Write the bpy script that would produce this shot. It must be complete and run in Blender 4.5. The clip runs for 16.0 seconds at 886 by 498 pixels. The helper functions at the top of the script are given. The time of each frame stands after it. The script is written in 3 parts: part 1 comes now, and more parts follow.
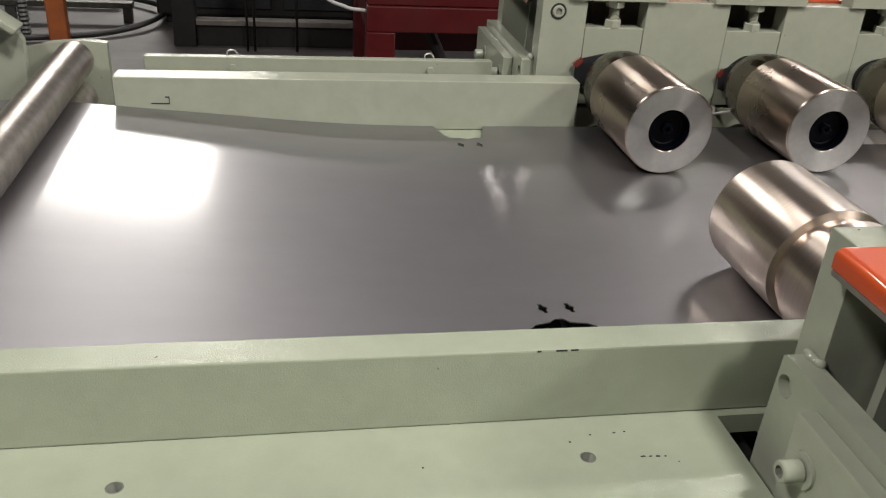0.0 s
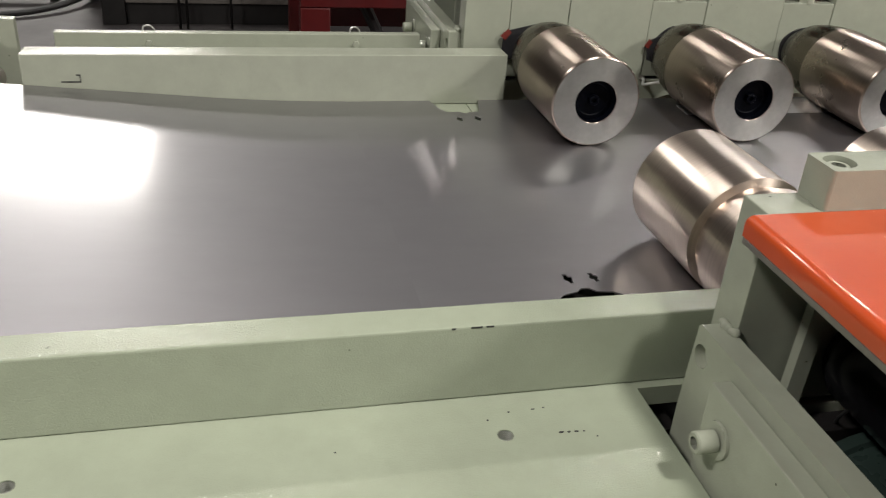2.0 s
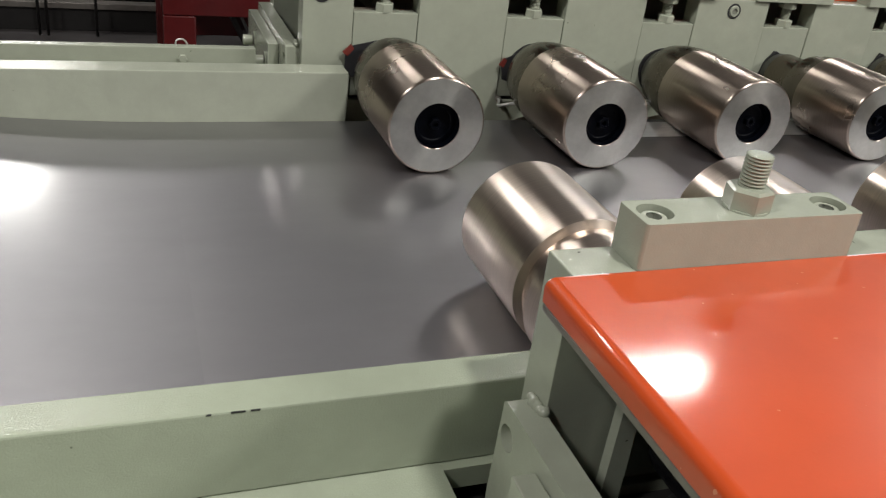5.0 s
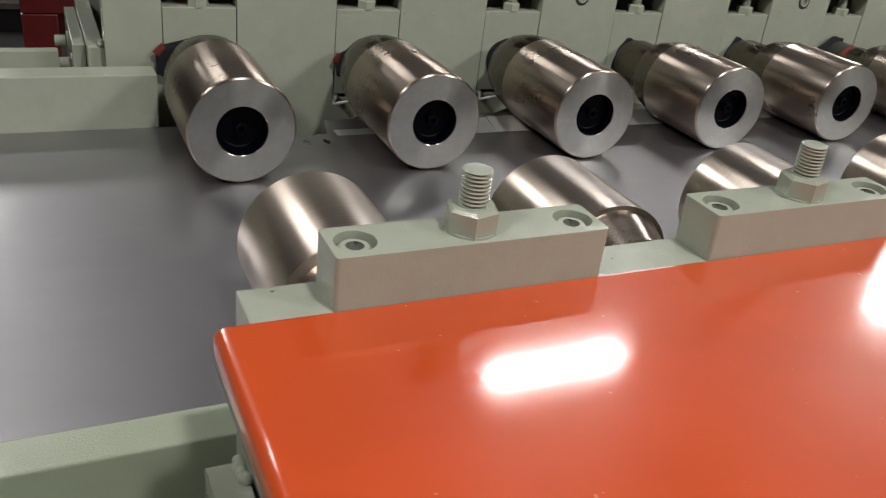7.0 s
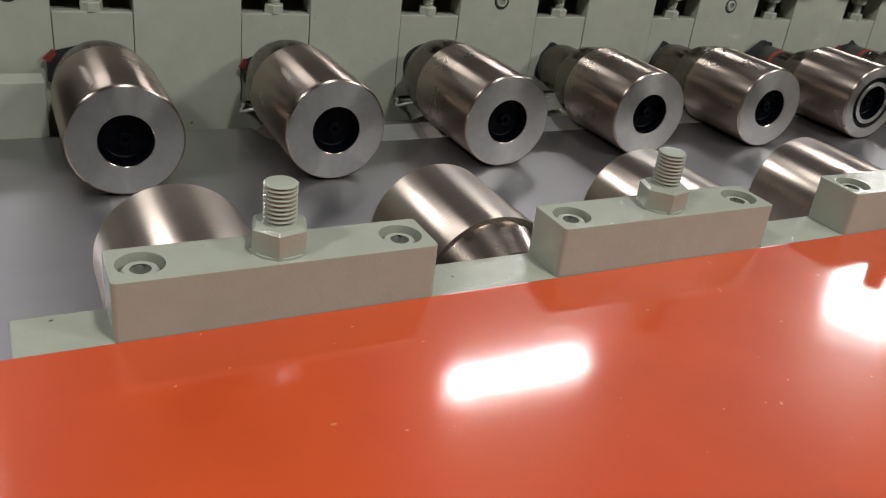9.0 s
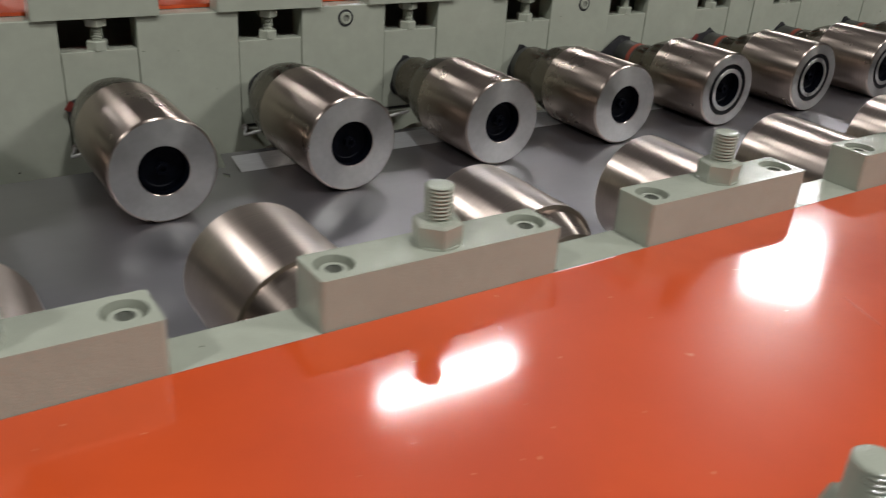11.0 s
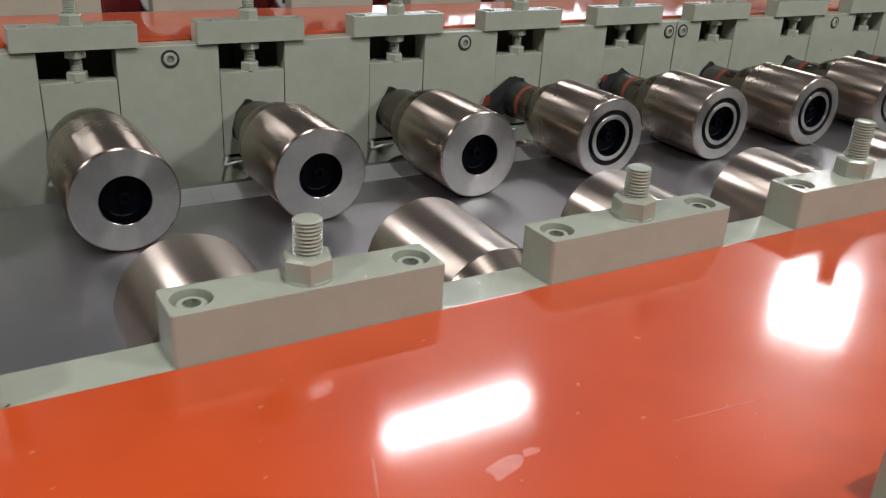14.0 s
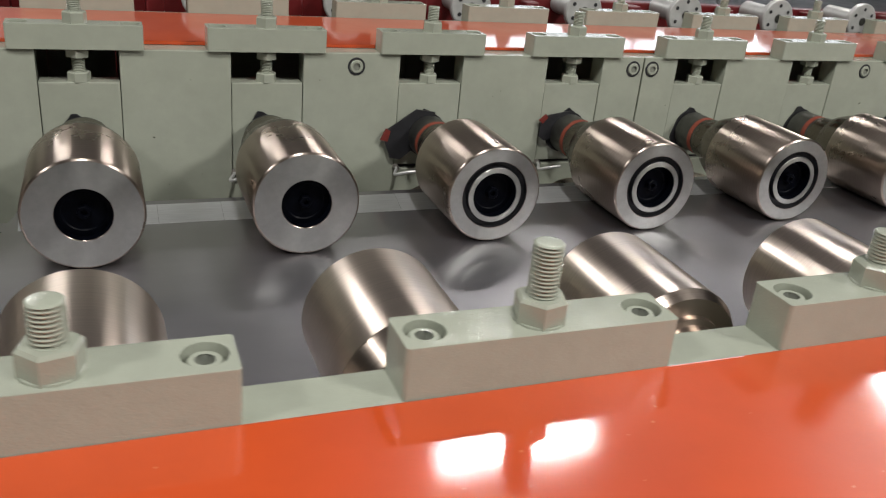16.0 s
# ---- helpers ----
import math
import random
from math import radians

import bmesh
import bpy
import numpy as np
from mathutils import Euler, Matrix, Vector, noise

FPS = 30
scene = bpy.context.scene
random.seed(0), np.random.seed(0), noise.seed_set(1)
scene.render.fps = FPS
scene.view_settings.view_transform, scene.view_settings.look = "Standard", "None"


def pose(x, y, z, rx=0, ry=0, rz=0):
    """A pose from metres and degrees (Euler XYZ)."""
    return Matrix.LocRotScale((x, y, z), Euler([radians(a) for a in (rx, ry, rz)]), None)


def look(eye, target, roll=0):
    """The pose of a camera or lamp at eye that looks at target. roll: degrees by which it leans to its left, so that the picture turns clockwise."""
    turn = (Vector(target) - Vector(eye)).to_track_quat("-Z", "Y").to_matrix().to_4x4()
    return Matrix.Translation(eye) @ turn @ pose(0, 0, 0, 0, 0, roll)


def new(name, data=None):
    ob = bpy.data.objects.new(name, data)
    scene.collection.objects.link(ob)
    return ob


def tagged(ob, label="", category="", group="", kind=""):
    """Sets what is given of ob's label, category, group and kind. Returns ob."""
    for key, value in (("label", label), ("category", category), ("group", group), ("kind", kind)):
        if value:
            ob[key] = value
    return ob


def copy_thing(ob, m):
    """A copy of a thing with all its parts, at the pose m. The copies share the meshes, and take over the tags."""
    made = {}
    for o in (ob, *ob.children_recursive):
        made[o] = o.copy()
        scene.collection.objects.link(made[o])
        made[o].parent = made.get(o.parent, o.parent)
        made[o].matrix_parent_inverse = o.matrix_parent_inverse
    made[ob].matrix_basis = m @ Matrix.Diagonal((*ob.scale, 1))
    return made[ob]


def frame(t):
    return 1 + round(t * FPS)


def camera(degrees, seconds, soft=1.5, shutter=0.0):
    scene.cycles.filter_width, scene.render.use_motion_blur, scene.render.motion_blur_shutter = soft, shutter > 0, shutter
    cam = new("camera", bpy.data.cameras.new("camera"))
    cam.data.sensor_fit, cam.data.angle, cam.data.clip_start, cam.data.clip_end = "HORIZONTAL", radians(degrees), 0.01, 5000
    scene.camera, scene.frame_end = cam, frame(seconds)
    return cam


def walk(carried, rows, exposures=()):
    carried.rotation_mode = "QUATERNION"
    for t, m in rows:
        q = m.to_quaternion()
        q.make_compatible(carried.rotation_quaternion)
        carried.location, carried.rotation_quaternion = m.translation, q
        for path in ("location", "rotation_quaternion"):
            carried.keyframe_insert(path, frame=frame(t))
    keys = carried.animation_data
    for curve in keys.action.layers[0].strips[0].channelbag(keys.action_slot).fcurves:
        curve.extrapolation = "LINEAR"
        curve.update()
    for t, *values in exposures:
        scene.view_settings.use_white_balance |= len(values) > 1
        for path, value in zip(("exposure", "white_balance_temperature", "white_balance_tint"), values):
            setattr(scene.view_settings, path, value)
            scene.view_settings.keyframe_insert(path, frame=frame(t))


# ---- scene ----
cam = camera(54.8, 16.0, soft=1.15, shutter=0.4)
PATH = [
    (0, (-0.675, -1.394, 1.5), (-0.337, 0.35, 0.582), 3.9),
    (0.5, (-0.673, -1.395, 1.497), (-0.318, 0.342, 0.572), 4.1),
    (1, (-0.673, -1.393, 1.494), (-0.297, 0.335, 0.56), 3.9),
    (1.5, (-0.661, -1.387, 1.493), (-0.253, 0.326, 0.546), 3.9),
    (2, (-0.63, -1.378, 1.488), (-0.18, 0.32, 0.532), 4.3),
    (2.5, (-0.587, -1.367, 1.484), (-0.111, 0.319, 0.519), 4.2),
    (3, (-0.526, -1.35, 1.479), (-0.016, 0.328, 0.518), 4.9),
    (3.2, (-0.507, -1.341, 1.476), (0.018, 0.334, 0.517), 5.2),
    (5.3, (-0.461, -1.247, 1.468), (0.237, 0.392, 0.559), 7.2),
    (5.5, (-0.433, -1.237, 1.465), (0.286, 0.395, 0.559), 7.2),
    (6, (-0.348, -1.236, 1.472), (0.412, 0.377, 0.567), 6.8),
    (6.5, (-0.304, -1.235, 1.475), (0.49, 0.358, 0.562), 6.7),
    (7, (-0.269, -1.229, 1.471), (0.544, 0.351, 0.552), 6.9),
    (7.5, (-0.229, -1.23, 1.473), (0.593, 0.342, 0.549), 7.2),
    (8, (-0.174, -1.239, 1.469), (0.65, 0.334, 0.549), 7.3),
    (8.2, (-0.154, -1.243, 1.466), (0.674, 0.33, 0.549), 7.4),
    (10.3, (-0.146, -1.199, 1.474), (0.849, 0.3, 0.601), 4.6),
    (10.5, (-0.124, -1.202, 1.48), (0.88, 0.291, 0.606), 4.0),
    (11, (-0.013, -1.235, 1.484), (1.012, 0.245, 0.613), 3.9),
    (11.5, (0.116, -1.251, 1.491), (1.152, 0.225, 0.625), 3.8),
    (12, (0.183, -1.257, 1.492), (1.211, 0.229, 0.634), 4.1),
    (12.5, (0.223, -1.281, 1.49), (1.233, 0.224, 0.645), 4.1),
    (13, (0.29, -1.309, 1.491), (1.278, 0.217, 0.659), 3.9),
    (13.5, (0.361, -1.312, 1.488), (1.332, 0.234, 0.671), 3.6),
    (14, (0.426, -1.287, 1.487), (1.378, 0.274, 0.676), 3.3),
    (14.5, (0.538, -1.21, 1.491), (1.459, 0.371, 0.682), 3.4),
    (15, (0.695, -1.169, 1.491), (1.567, 0.435, 0.676), 3.8),
    (15.5, (0.866, -1.192, 1.501), (1.677, 0.442, 0.679), 5.1),
    (16, (1.0, -1.219, 1.492), (1.712, 0.466, 0.683), 5.6),
]
EXPOSURES = [(0.0, -0.05, 6540, 11), (3.0, -0.04, 6480, 10), (5.5, -0.2, 6330, 9), (8.0, -0.5, 6250, 10), (11.0, -0.54, 6120, 12), (12.5, -0.54, 6100, 12), (14.5, -0.38, 6100, 12), (16.0, -0.26, 6250, 11)]
walk(cam, [(t, look(eye, target, roll)) for t, eye, target, roll in PATH], EXPOSURES)

# exposure and world ---------------------------------------------------------
scene.view_settings.exposure = 0.0
hall_air = bpy.data.worlds.new("hall_air")
scene.world = hall_air
hall_air.use_nodes = True
hall_air.node_tree.nodes["Background"].inputs[0].default_value = (0.9, 0.92, 1.0, 1)
hall_air.node_tree.nodes["Background"].inputs[1].default_value = 0.004


def area_lamp(m, sx, sy, watts, colour=(1.0, 0.96, 0.9)):
    data = bpy.data.lights.new("lamp_light", "AREA")
    data.shape, data.size, data.size_y, data.energy, data.color = "RECTANGLE", sx, sy, watts, colour
    ob = new("lamp_light", data)
    ob.matrix_world = m
    return ob


# x, y, length, width, watts, tilt and turn of the hanging light panels
PANELS = [
    (5.3, 6.08, 2.0, 0.27, 215, 0, 0), (12.2, 6.3, 1.1, 0.9, 220, 62, 123.5), (-1.7, 6.05, 2.0, 0.5, 110, 0, 0),
    (-3.05, 15.0, 3.3, 3.3, 1000, 0, 0),
    # the last panel is an added fill light that brightens the far side plates
    (1.05, -3.3, 0.55, 0.30, 370, 0, 0), (-5.3, -2.4, 1.1, 0.6, 490, 0, 0), (7.0, -6.0, 2.2, 0.6, 960, 0, 0),
]
LAMP_Z = 7.0
for px, py, sx, sy, watts, tilt, turn in PANELS:
    area_lamp(pose(px, py, LAMP_Z, tilt, 0, turn), sx, sy, watts)


# materials --------------------------------------------------------------------
def material(name, base, rough=0.5, metal=0.0, vary=0.12, grain=60.0, bump=0.05, bump_scale=300.0, rough_vary=0.08,
             stretch=(1, 1, 1), coat=0.0, second=None, second_scale=6.0, second_amount=0.35, specks=None, speck_scale=140.0, speck_cut=0.735,
             aniso=0.0, coat_rough=0.06, specular=0.5, nibs=0.0, ripple=0.0, ripple_scale=75.0):
    m = bpy.data.materials.new(name)
    m.use_nodes = True
    nt = m.node_tree
    bs = nt.nodes["Principled BSDF"]
    link = nt.links.new

    def node(kind, **values):
        n = nt.nodes.new(kind)
        for k, v in values.items():
            n.inputs[k].default_value = v
        return n

    co = nt.nodes.new("ShaderNodeTexCoord")
    mp = node("ShaderNodeMapping", Scale=stretch)
    link(co.outputs["Object"], mp.inputs["Vector"])
    fine = node("ShaderNodeTexNoise", Scale=grain, Detail=4.0, Roughness=0.6)
    wide = node("ShaderNodeTexNoise", Scale=second_scale, Detail=5.0, Roughness=0.6)
    link(mp.outputs[0], fine.inputs["Vector"])
    link(co.outputs["Object"], wide.inputs["Vector"])
    hsv = node("ShaderNodeHueSaturation", Color=(*base, 1))
    rng = node("ShaderNodeMapRange")
    rng.inputs["From Min"].default_value, rng.inputs["From Max"].default_value = 0.3, 0.7
    rng.inputs["To Min"].default_value, rng.inputs["To Max"].default_value = 1 - vary, 1 + vary
    link(fine.outputs["Fac"], rng.inputs["Value"])
    link(rng.outputs[0], hsv.inputs["Value"])
    colour = hsv.outputs[0]
    if second:
        mx = nt.nodes.new("ShaderNodeMix")
        mx.data_type = "RGBA"
        fr = node("ShaderNodeMapRange")
        fr.inputs["From Min"].default_value, fr.inputs["From Max"].default_value = 0.45, 0.75
        fr.inputs["To Max"].default_value = second_amount
        link(wide.outputs["Fac"], fr.inputs["Value"])
        link(fr.outputs[0], mx.inputs["Factor"])
        link(colour, mx.inputs["A"])
        mx.inputs["B"].default_value = (*second, 1)
        colour = mx.outputs["Result"]
    if specks:
        sp = node("ShaderNodeTexNoise", Scale=speck_scale, Detail=1.0)
        link(co.outputs["Object"], sp.inputs["Vector"])
        cut = node("ShaderNodeMapRange")
        cut.inputs["From Min"].default_value, cut.inputs["From Max"].default_value = speck_cut, speck_cut + 0.02
        link(sp.outputs["Fac"], cut.inputs["Value"])
        mx = nt.nodes.new("ShaderNodeMix")
        mx.data_type = "RGBA"
        link(cut.outputs[0], mx.inputs["Factor"])
        link(colour, mx.inputs["A"])
        mx.inputs["B"].default_value = (*specks, 1)
        colour = mx.outputs["Result"]
    link(colour, bs.inputs["Base Color"])
    rr = node("ShaderNodeMapRange")
    rr.inputs["From Min"].default_value, rr.inputs["From Max"].default_value = 0.3, 0.7
    rr.inputs["To Min"].default_value, rr.inputs["To Max"].default_value = max(0.02, rough - rough_vary), rough + rough_vary
    link(wide.outputs["Fac"], rr.inputs["Value"])
    link(rr.outputs[0], bs.inputs["Roughness"])
    bs.inputs["Metallic"].default_value = metal
    bs.inputs["Coat Weight"].default_value = coat
    bs.inputs["Coat Roughness"].default_value = coat_rough
    bs.inputs["Specular IOR Level"].default_value = specular
    if aniso:
        tg = nt.nodes.new("ShaderNodeTangent")
        tg.direction_type, tg.axis = "RADIAL", "Y"
        link(tg.outputs[0], bs.inputs["Tangent"])
        bs.inputs["Anisotropic"].default_value = aniso
        bs.inputs["Anisotropic Rotation"].default_value = 0.25
    if bump:
        bn = node("ShaderNodeTexNoise", Scale=bump_scale, Detail=2.0)
        link(mp.outputs[0], bn.inputs["Vector"])
        bp = node("ShaderNodeBump", Strength=bump, Distance=0.001)
        height = bn.outputs["Fac"]
        if nibs:
            nn = node("ShaderNodeTexNoise", Scale=nibs, Detail=1.0)
            link(co.outputs["Object"], nn.inputs["Vector"])
            nr = node("ShaderNodeMapRange")
            nr.inputs["From Min"].default_value, nr.inputs["From Max"].default_value, nr.inputs["To Max"].default_value = 0.715, 0.79, 1.3
            link(nn.outputs["Fac"], nr.inputs["Value"])
            ad = nt.nodes.new("ShaderNodeMath")
            link(height, ad.inputs[0])
            link(nr.outputs[0], ad.inputs[1])
            height = ad.outputs[0]
        if ripple:
            rn = node("ShaderNodeTexNoise", Scale=ripple_scale, Detail=2.0)
            link(co.outputs["Object"], rn.inputs["Vector"])
            grow = node("ShaderNodeMath")
            grow.operation = "MULTIPLY_ADD"
            grow.inputs[1].default_value = ripple
            link(rn.outputs["Fac"], grow.inputs[0])
            link(height, grow.inputs[2])
            height = grow.outputs[0]
        link(height, bp.inputs["Height"])
        if nibs and coat:
            link(bp.outputs[0], bs.inputs["Coat Normal"])
        link(bp.outputs[0], bs.inputs["Normal"])
    return m


PAINT = material("grey_green_paint", (0.335, 0.356, 0.287), 0.13, vary=0.05, grain=25, bump=0.2, bump_scale=620, second=(0.285, 0.30, 0.245), second_scale=5, second_amount=0.35,
                 specks=(0.08, 0.08, 0.06), speck_scale=95, speck_cut=0.80, ripple=1.6)
PAINT_TABLE = material("grey_green_table_paint", (0.325, 0.36, 0.275), 0.12, vary=0.05, grain=20, bump=0.42, bump_scale=640, second=(0.285, 0.31, 0.235), second_scale=4, second_amount=0.35,
                       specks=(0.06, 0.07, 0.05), speck_scale=60, speck_cut=0.84)
ORANGE = material("orange_gloss_paint", (0.53, 0.070, 0.013), 0.37, vary=0.05, grain=12, bump=0.035, bump_scale=300, rough_vary=0.08, second=(0.37, 0.042, 0.009), second_scale=4,
                  second_amount=0.5, specks=(0.6, 0.2, 0.1), speck_scale=120, speck_cut=0.785, coat=1.0, coat_rough=0.085, specular=0.26, nibs=150.0)
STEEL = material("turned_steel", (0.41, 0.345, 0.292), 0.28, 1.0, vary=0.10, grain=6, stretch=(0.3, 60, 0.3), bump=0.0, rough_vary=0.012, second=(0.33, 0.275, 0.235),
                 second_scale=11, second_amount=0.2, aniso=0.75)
# lighter copy of the turned steel: the near rolls' sheen is in the colour
STEEL_LIT = material("near_lit_steel", (0.68, 0.58, 0.50), 0.29, 1.0, vary=0.10, grain=6, stretch=(0.3, 60, 0.3), bump=0.0, rough_vary=0.012, second=(0.45, 0.38, 0.325),
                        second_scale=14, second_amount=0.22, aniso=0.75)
STEEL_FACE = material("faced_steel", (0.45, 0.455, 0.43), 0.32, 1.0, vary=0.06, grain=90, bump=0.04, bump_scale=500, rough_vary=0.05, second=(0.36, 0.34, 0.31), second_scale=14,
                      second_amount=0.4, aniso=0.8)
# darker copy of the turned steel: shade near the far plate put into colour
STEEL_NECK = material("shaded_neck_steel", (0.17, 0.145, 0.118), 0.25, 1.0, vary=0.15, grain=8, stretch=(0.3, 60, 0.3), bump=0.0, second=(0.13, 0.115, 0.10), second_scale=14,
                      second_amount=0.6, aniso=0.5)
# darker paint: shade inside screw recesses and threaded holes put into colour
SOCKET = material("shaded_socket", (0.19, 0.20, 0.165), 0.5, vary=0.2)
STEEL_DULL = material("greasy_steel", (0.11, 0.11, 0.10), 0.42, 0.85, vary=0.2, grain=30, bump=0.1, second=(0.08, 0.08, 0.07), second_scale=18, second_amount=0.6)
STRIP = material("cold_rolled_strip", (0.335, 0.324, 0.343), 0.46, 1.0, vary=0.025, grain=5, stretch=(1, 4, 1), bump=0.015, bump_scale=40, rough_vary=0.012, second=(0.245, 0.24, 0.26),
                 second_scale=3, coat=1.0, coat_rough=0.15)
# paler copy of the strip metal: the bend's bright reflection is in the colour
STRIP_EDGE = material("strip_edge_sheen", (0.70, 0.71, 0.72), 0.46, 0.9, vary=0.08, grain=20, stretch=(1, 12, 1), bump=0.05, bump_scale=60)
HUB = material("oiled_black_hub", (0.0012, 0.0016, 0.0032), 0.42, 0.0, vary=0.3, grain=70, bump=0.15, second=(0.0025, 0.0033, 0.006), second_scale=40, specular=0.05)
WORN = material("worn_entry_steel", (0.48, 0.44, 0.40), 0.36, 1.0, vary=0.14, grain=28, bump=0.06, bump_scale=160, rough_vary=0.08, second=(0.27, 0.235, 0.21), second_scale=22, second_amount=0.75)
# near-black in place of the shade in narrow gaps and small holes
GAP_SHADE = material("gap_shade_black", (0.02, 0.02, 0.022), 0.55, vary=0.3, grain=90, bump=0.2)
RED = material("dark_red_paint", (0.12, 0.008, 0.009), 0.4, vary=0.1, grain=12, bump=0.1, second=(0.08, 0.007, 0.008), second_scale=4)
RED_DULL = material("dull_dark_red_paint", (0.078, 0.0065, 0.007), 0.42, vary=0.15, grain=12, bump=0.1, second=(0.05, 0.006, 0.006), second_scale=5)
FLAP_RED = material("dull_red_tip", (0.15, 0.022, 0.016), 0.5, vary=0.2, grain=60)
RED_BAND = material("red_band", (0.22, 0.045, 0.024), 0.5, vary=0.15, grain=60)
# black paint of the bench, and stand-in for shade in the machine's openings
BLACK = material("black_paint_and_shade", (0.014, 0.013, 0.013), 0.42, vary=0.2, grain=20, bump=0.1, second=(0.03, 0.027, 0.025), second_scale=6)
RAW = material("raw_steel", (0.25, 0.23, 0.21), 0.5, 0.7, vary=0.15, grain=18)
CONCRETE = material("workshop_floor", (0.052, 0.047, 0.047), 0.55, vary=0.12, grain=14, bump=0.2, bump_scale=40, second=(0.04, 0.036, 0.036), second_scale=1.5, second_amount=0.6)
WALL = material("hall_wall_paint", (0.12, 0.117, 0.114), 0.7, vary=0.06, grain=3, bump=0.1, second=(0.16, 0.155, 0.15), second_scale=0.4)
CEILING = material("hall_ceiling_paint", (0.20, 0.20, 0.20), 0.7, vary=0.06, grain=3, bump=0.1, second=(0.26, 0.26, 0.26), second_scale=0.4)
RESIDUE = material("dried_residue", (0.57, 0.155, 0.105), 0.5, vary=0.1, grain=90, coat=0.6, coat_rough=0.15)
DAYLIGHT = bpy.data.materials.new("daylight_backdrop")
DAYLIGHT.use_nodes = True
DAYLIGHT.node_tree.nodes["Principled BSDF"].inputs["Emission Color"].default_value = (0.95, 0.97, 1.0, 1)
DAYLIGHT.node_tree.nodes["Principled BSDF"].inputs["Emission Strength"].default_value = 4.0
# oily black of the seals, and stand-in for shade on the backing plates
OIL_SHADE = material("black_oil_and_shade", (0.016, 0.016, 0.018), 0.5, vary=0.3, grain=40)
POST = material("orange_brown_post", (0.30, 0.085, 0.025), 0.4, vary=0.15, grain=12, second=(0.16, 0.05, 0.018), second_scale=9)
DRUM = material("dark_green_enamel", (0.02, 0.032, 0.028), 0.28, vary=0.15, grain=20, bump=0.05)
HOUSING = material("glossy_black_enamel", (0.012, 0.012, 0.014), 0.2, vary=0.2, grain=30, bump=0.04, bump_scale=60)
HOSE = material("hose_rubber", (0.02, 0.02, 0.02), 0.45, vary=0.2)
CABLE = material("grey_cable", (0.45, 0.45, 0.45), 0.45, vary=0.1)
LENS = material("green_lens", (0.30, 0.55, 0.05), 0.15, vary=0.1)
INK = material("black_marker_ink", (0.02, 0.02, 0.02), 0.6, vary=0.1)
SHEET = material("pale_flange_steel", (0.5, 0.5, 0.48), 0.45, 0.4, vary=0.12, grain=30)
LAMP_CASE = material("white_lamp_case", (0.7, 0.7, 0.7), 0.4, vary=0.04)


# mesh helpers -----------------------------------------------------------------
def mesh_of(name, bm, mat, sharp=35):
    bmesh.ops.recalc_face_normals(bm, faces=bm.faces)
    for e in bm.edges:
        e.smooth = not (len(e.link_faces) != 2 or e.calc_face_angle(0) > radians(sharp))
    for f in bm.faces:
        f.smooth = max(abs(c) for c in f.normal) < 0.99995
    me = bpy.data.meshes.new(name)
    bm.to_mesh(me)
    bm.free()
    me.materials.append(mat)
    return me


def part(name, bm, mat, parent=None, label=""):
    ob = new(name, bm if isinstance(bm, bpy.types.Mesh) else mesh_of(name, bm, mat))
    if parent:
        ob.parent = parent
    if label:
        ob["label"] = label
    return ob


def thing(name, label, category, group="", kind="", at=(0, 0, 0)):
    ob = new(name)
    ob.empty_display_size = 0.05
    ob.location = at
    return tagged(ob, label, category, group, kind)


def box(x0, x1, y0, y1, z0, z1, bevel=0.0015, segments=2, into=None):
    bm = into or bmesh.new()
    made = bmesh.ops.create_cube(bm, size=1.0, matrix=Matrix.LocRotScale(((x0 + x1) / 2, (y0 + y1) / 2, (z0 + z1) / 2), None, (x1 - x0, y1 - y0, z1 - z0)))
    if bevel:
        edges = list({e for v in made["verts"] for e in v.link_edges})
        bmesh.ops.bevel(bm, geom=edges, offset=bevel, segments=segments, affect="EDGES", profile=0.5)
    return bm


AXIS = {"x": lambda a, r, n: (a, r * math.cos(n), r * math.sin(n)), "y": lambda a, r, n: (r * math.cos(n), a, r * math.sin(n)), "z": lambda a, r, n: (r * math.cos(n), r * math.sin(n), a)}


def lathe(profile, axis="y", steps=64, at=(0, 0, 0), into=None, phase=0.0):
    """A turned body from rows of (along the axis, radius)."""
    bm = into or bmesh.new()
    rings = []
    for a, r in profile:
        if r < 1e-6:
            rings.append([bm.verts.new(Vector(AXIS[axis](a, 0, 0)) + Vector(at))])
        else:
            rings.append([bm.verts.new(Vector(AXIS[axis](a, r, phase + 2 * math.pi * k / steps)) + Vector(at)) for k in range(steps)])
    for p, q in zip(rings, rings[1:]):
        for k in range(steps):
            j = (k + 1) % steps
            if len(p) == 1 and len(q) == 1:
                continue
            if len(p) == 1:
                bm.faces.new((p[0], q[k], q[j]))
            elif len(q) == 1:
                bm.faces.new((p[k], p[j], q[0]))
            else:
                bm.faces.new((p[k], p[j], q[j], q[k]))
    return bm


def circle(cx, cy, r, steps=24):
    return [(cx + r * math.cos(2 * math.pi * k / steps), cy + r * math.sin(2 * math.pi * k / steps)) for k in range(steps)]


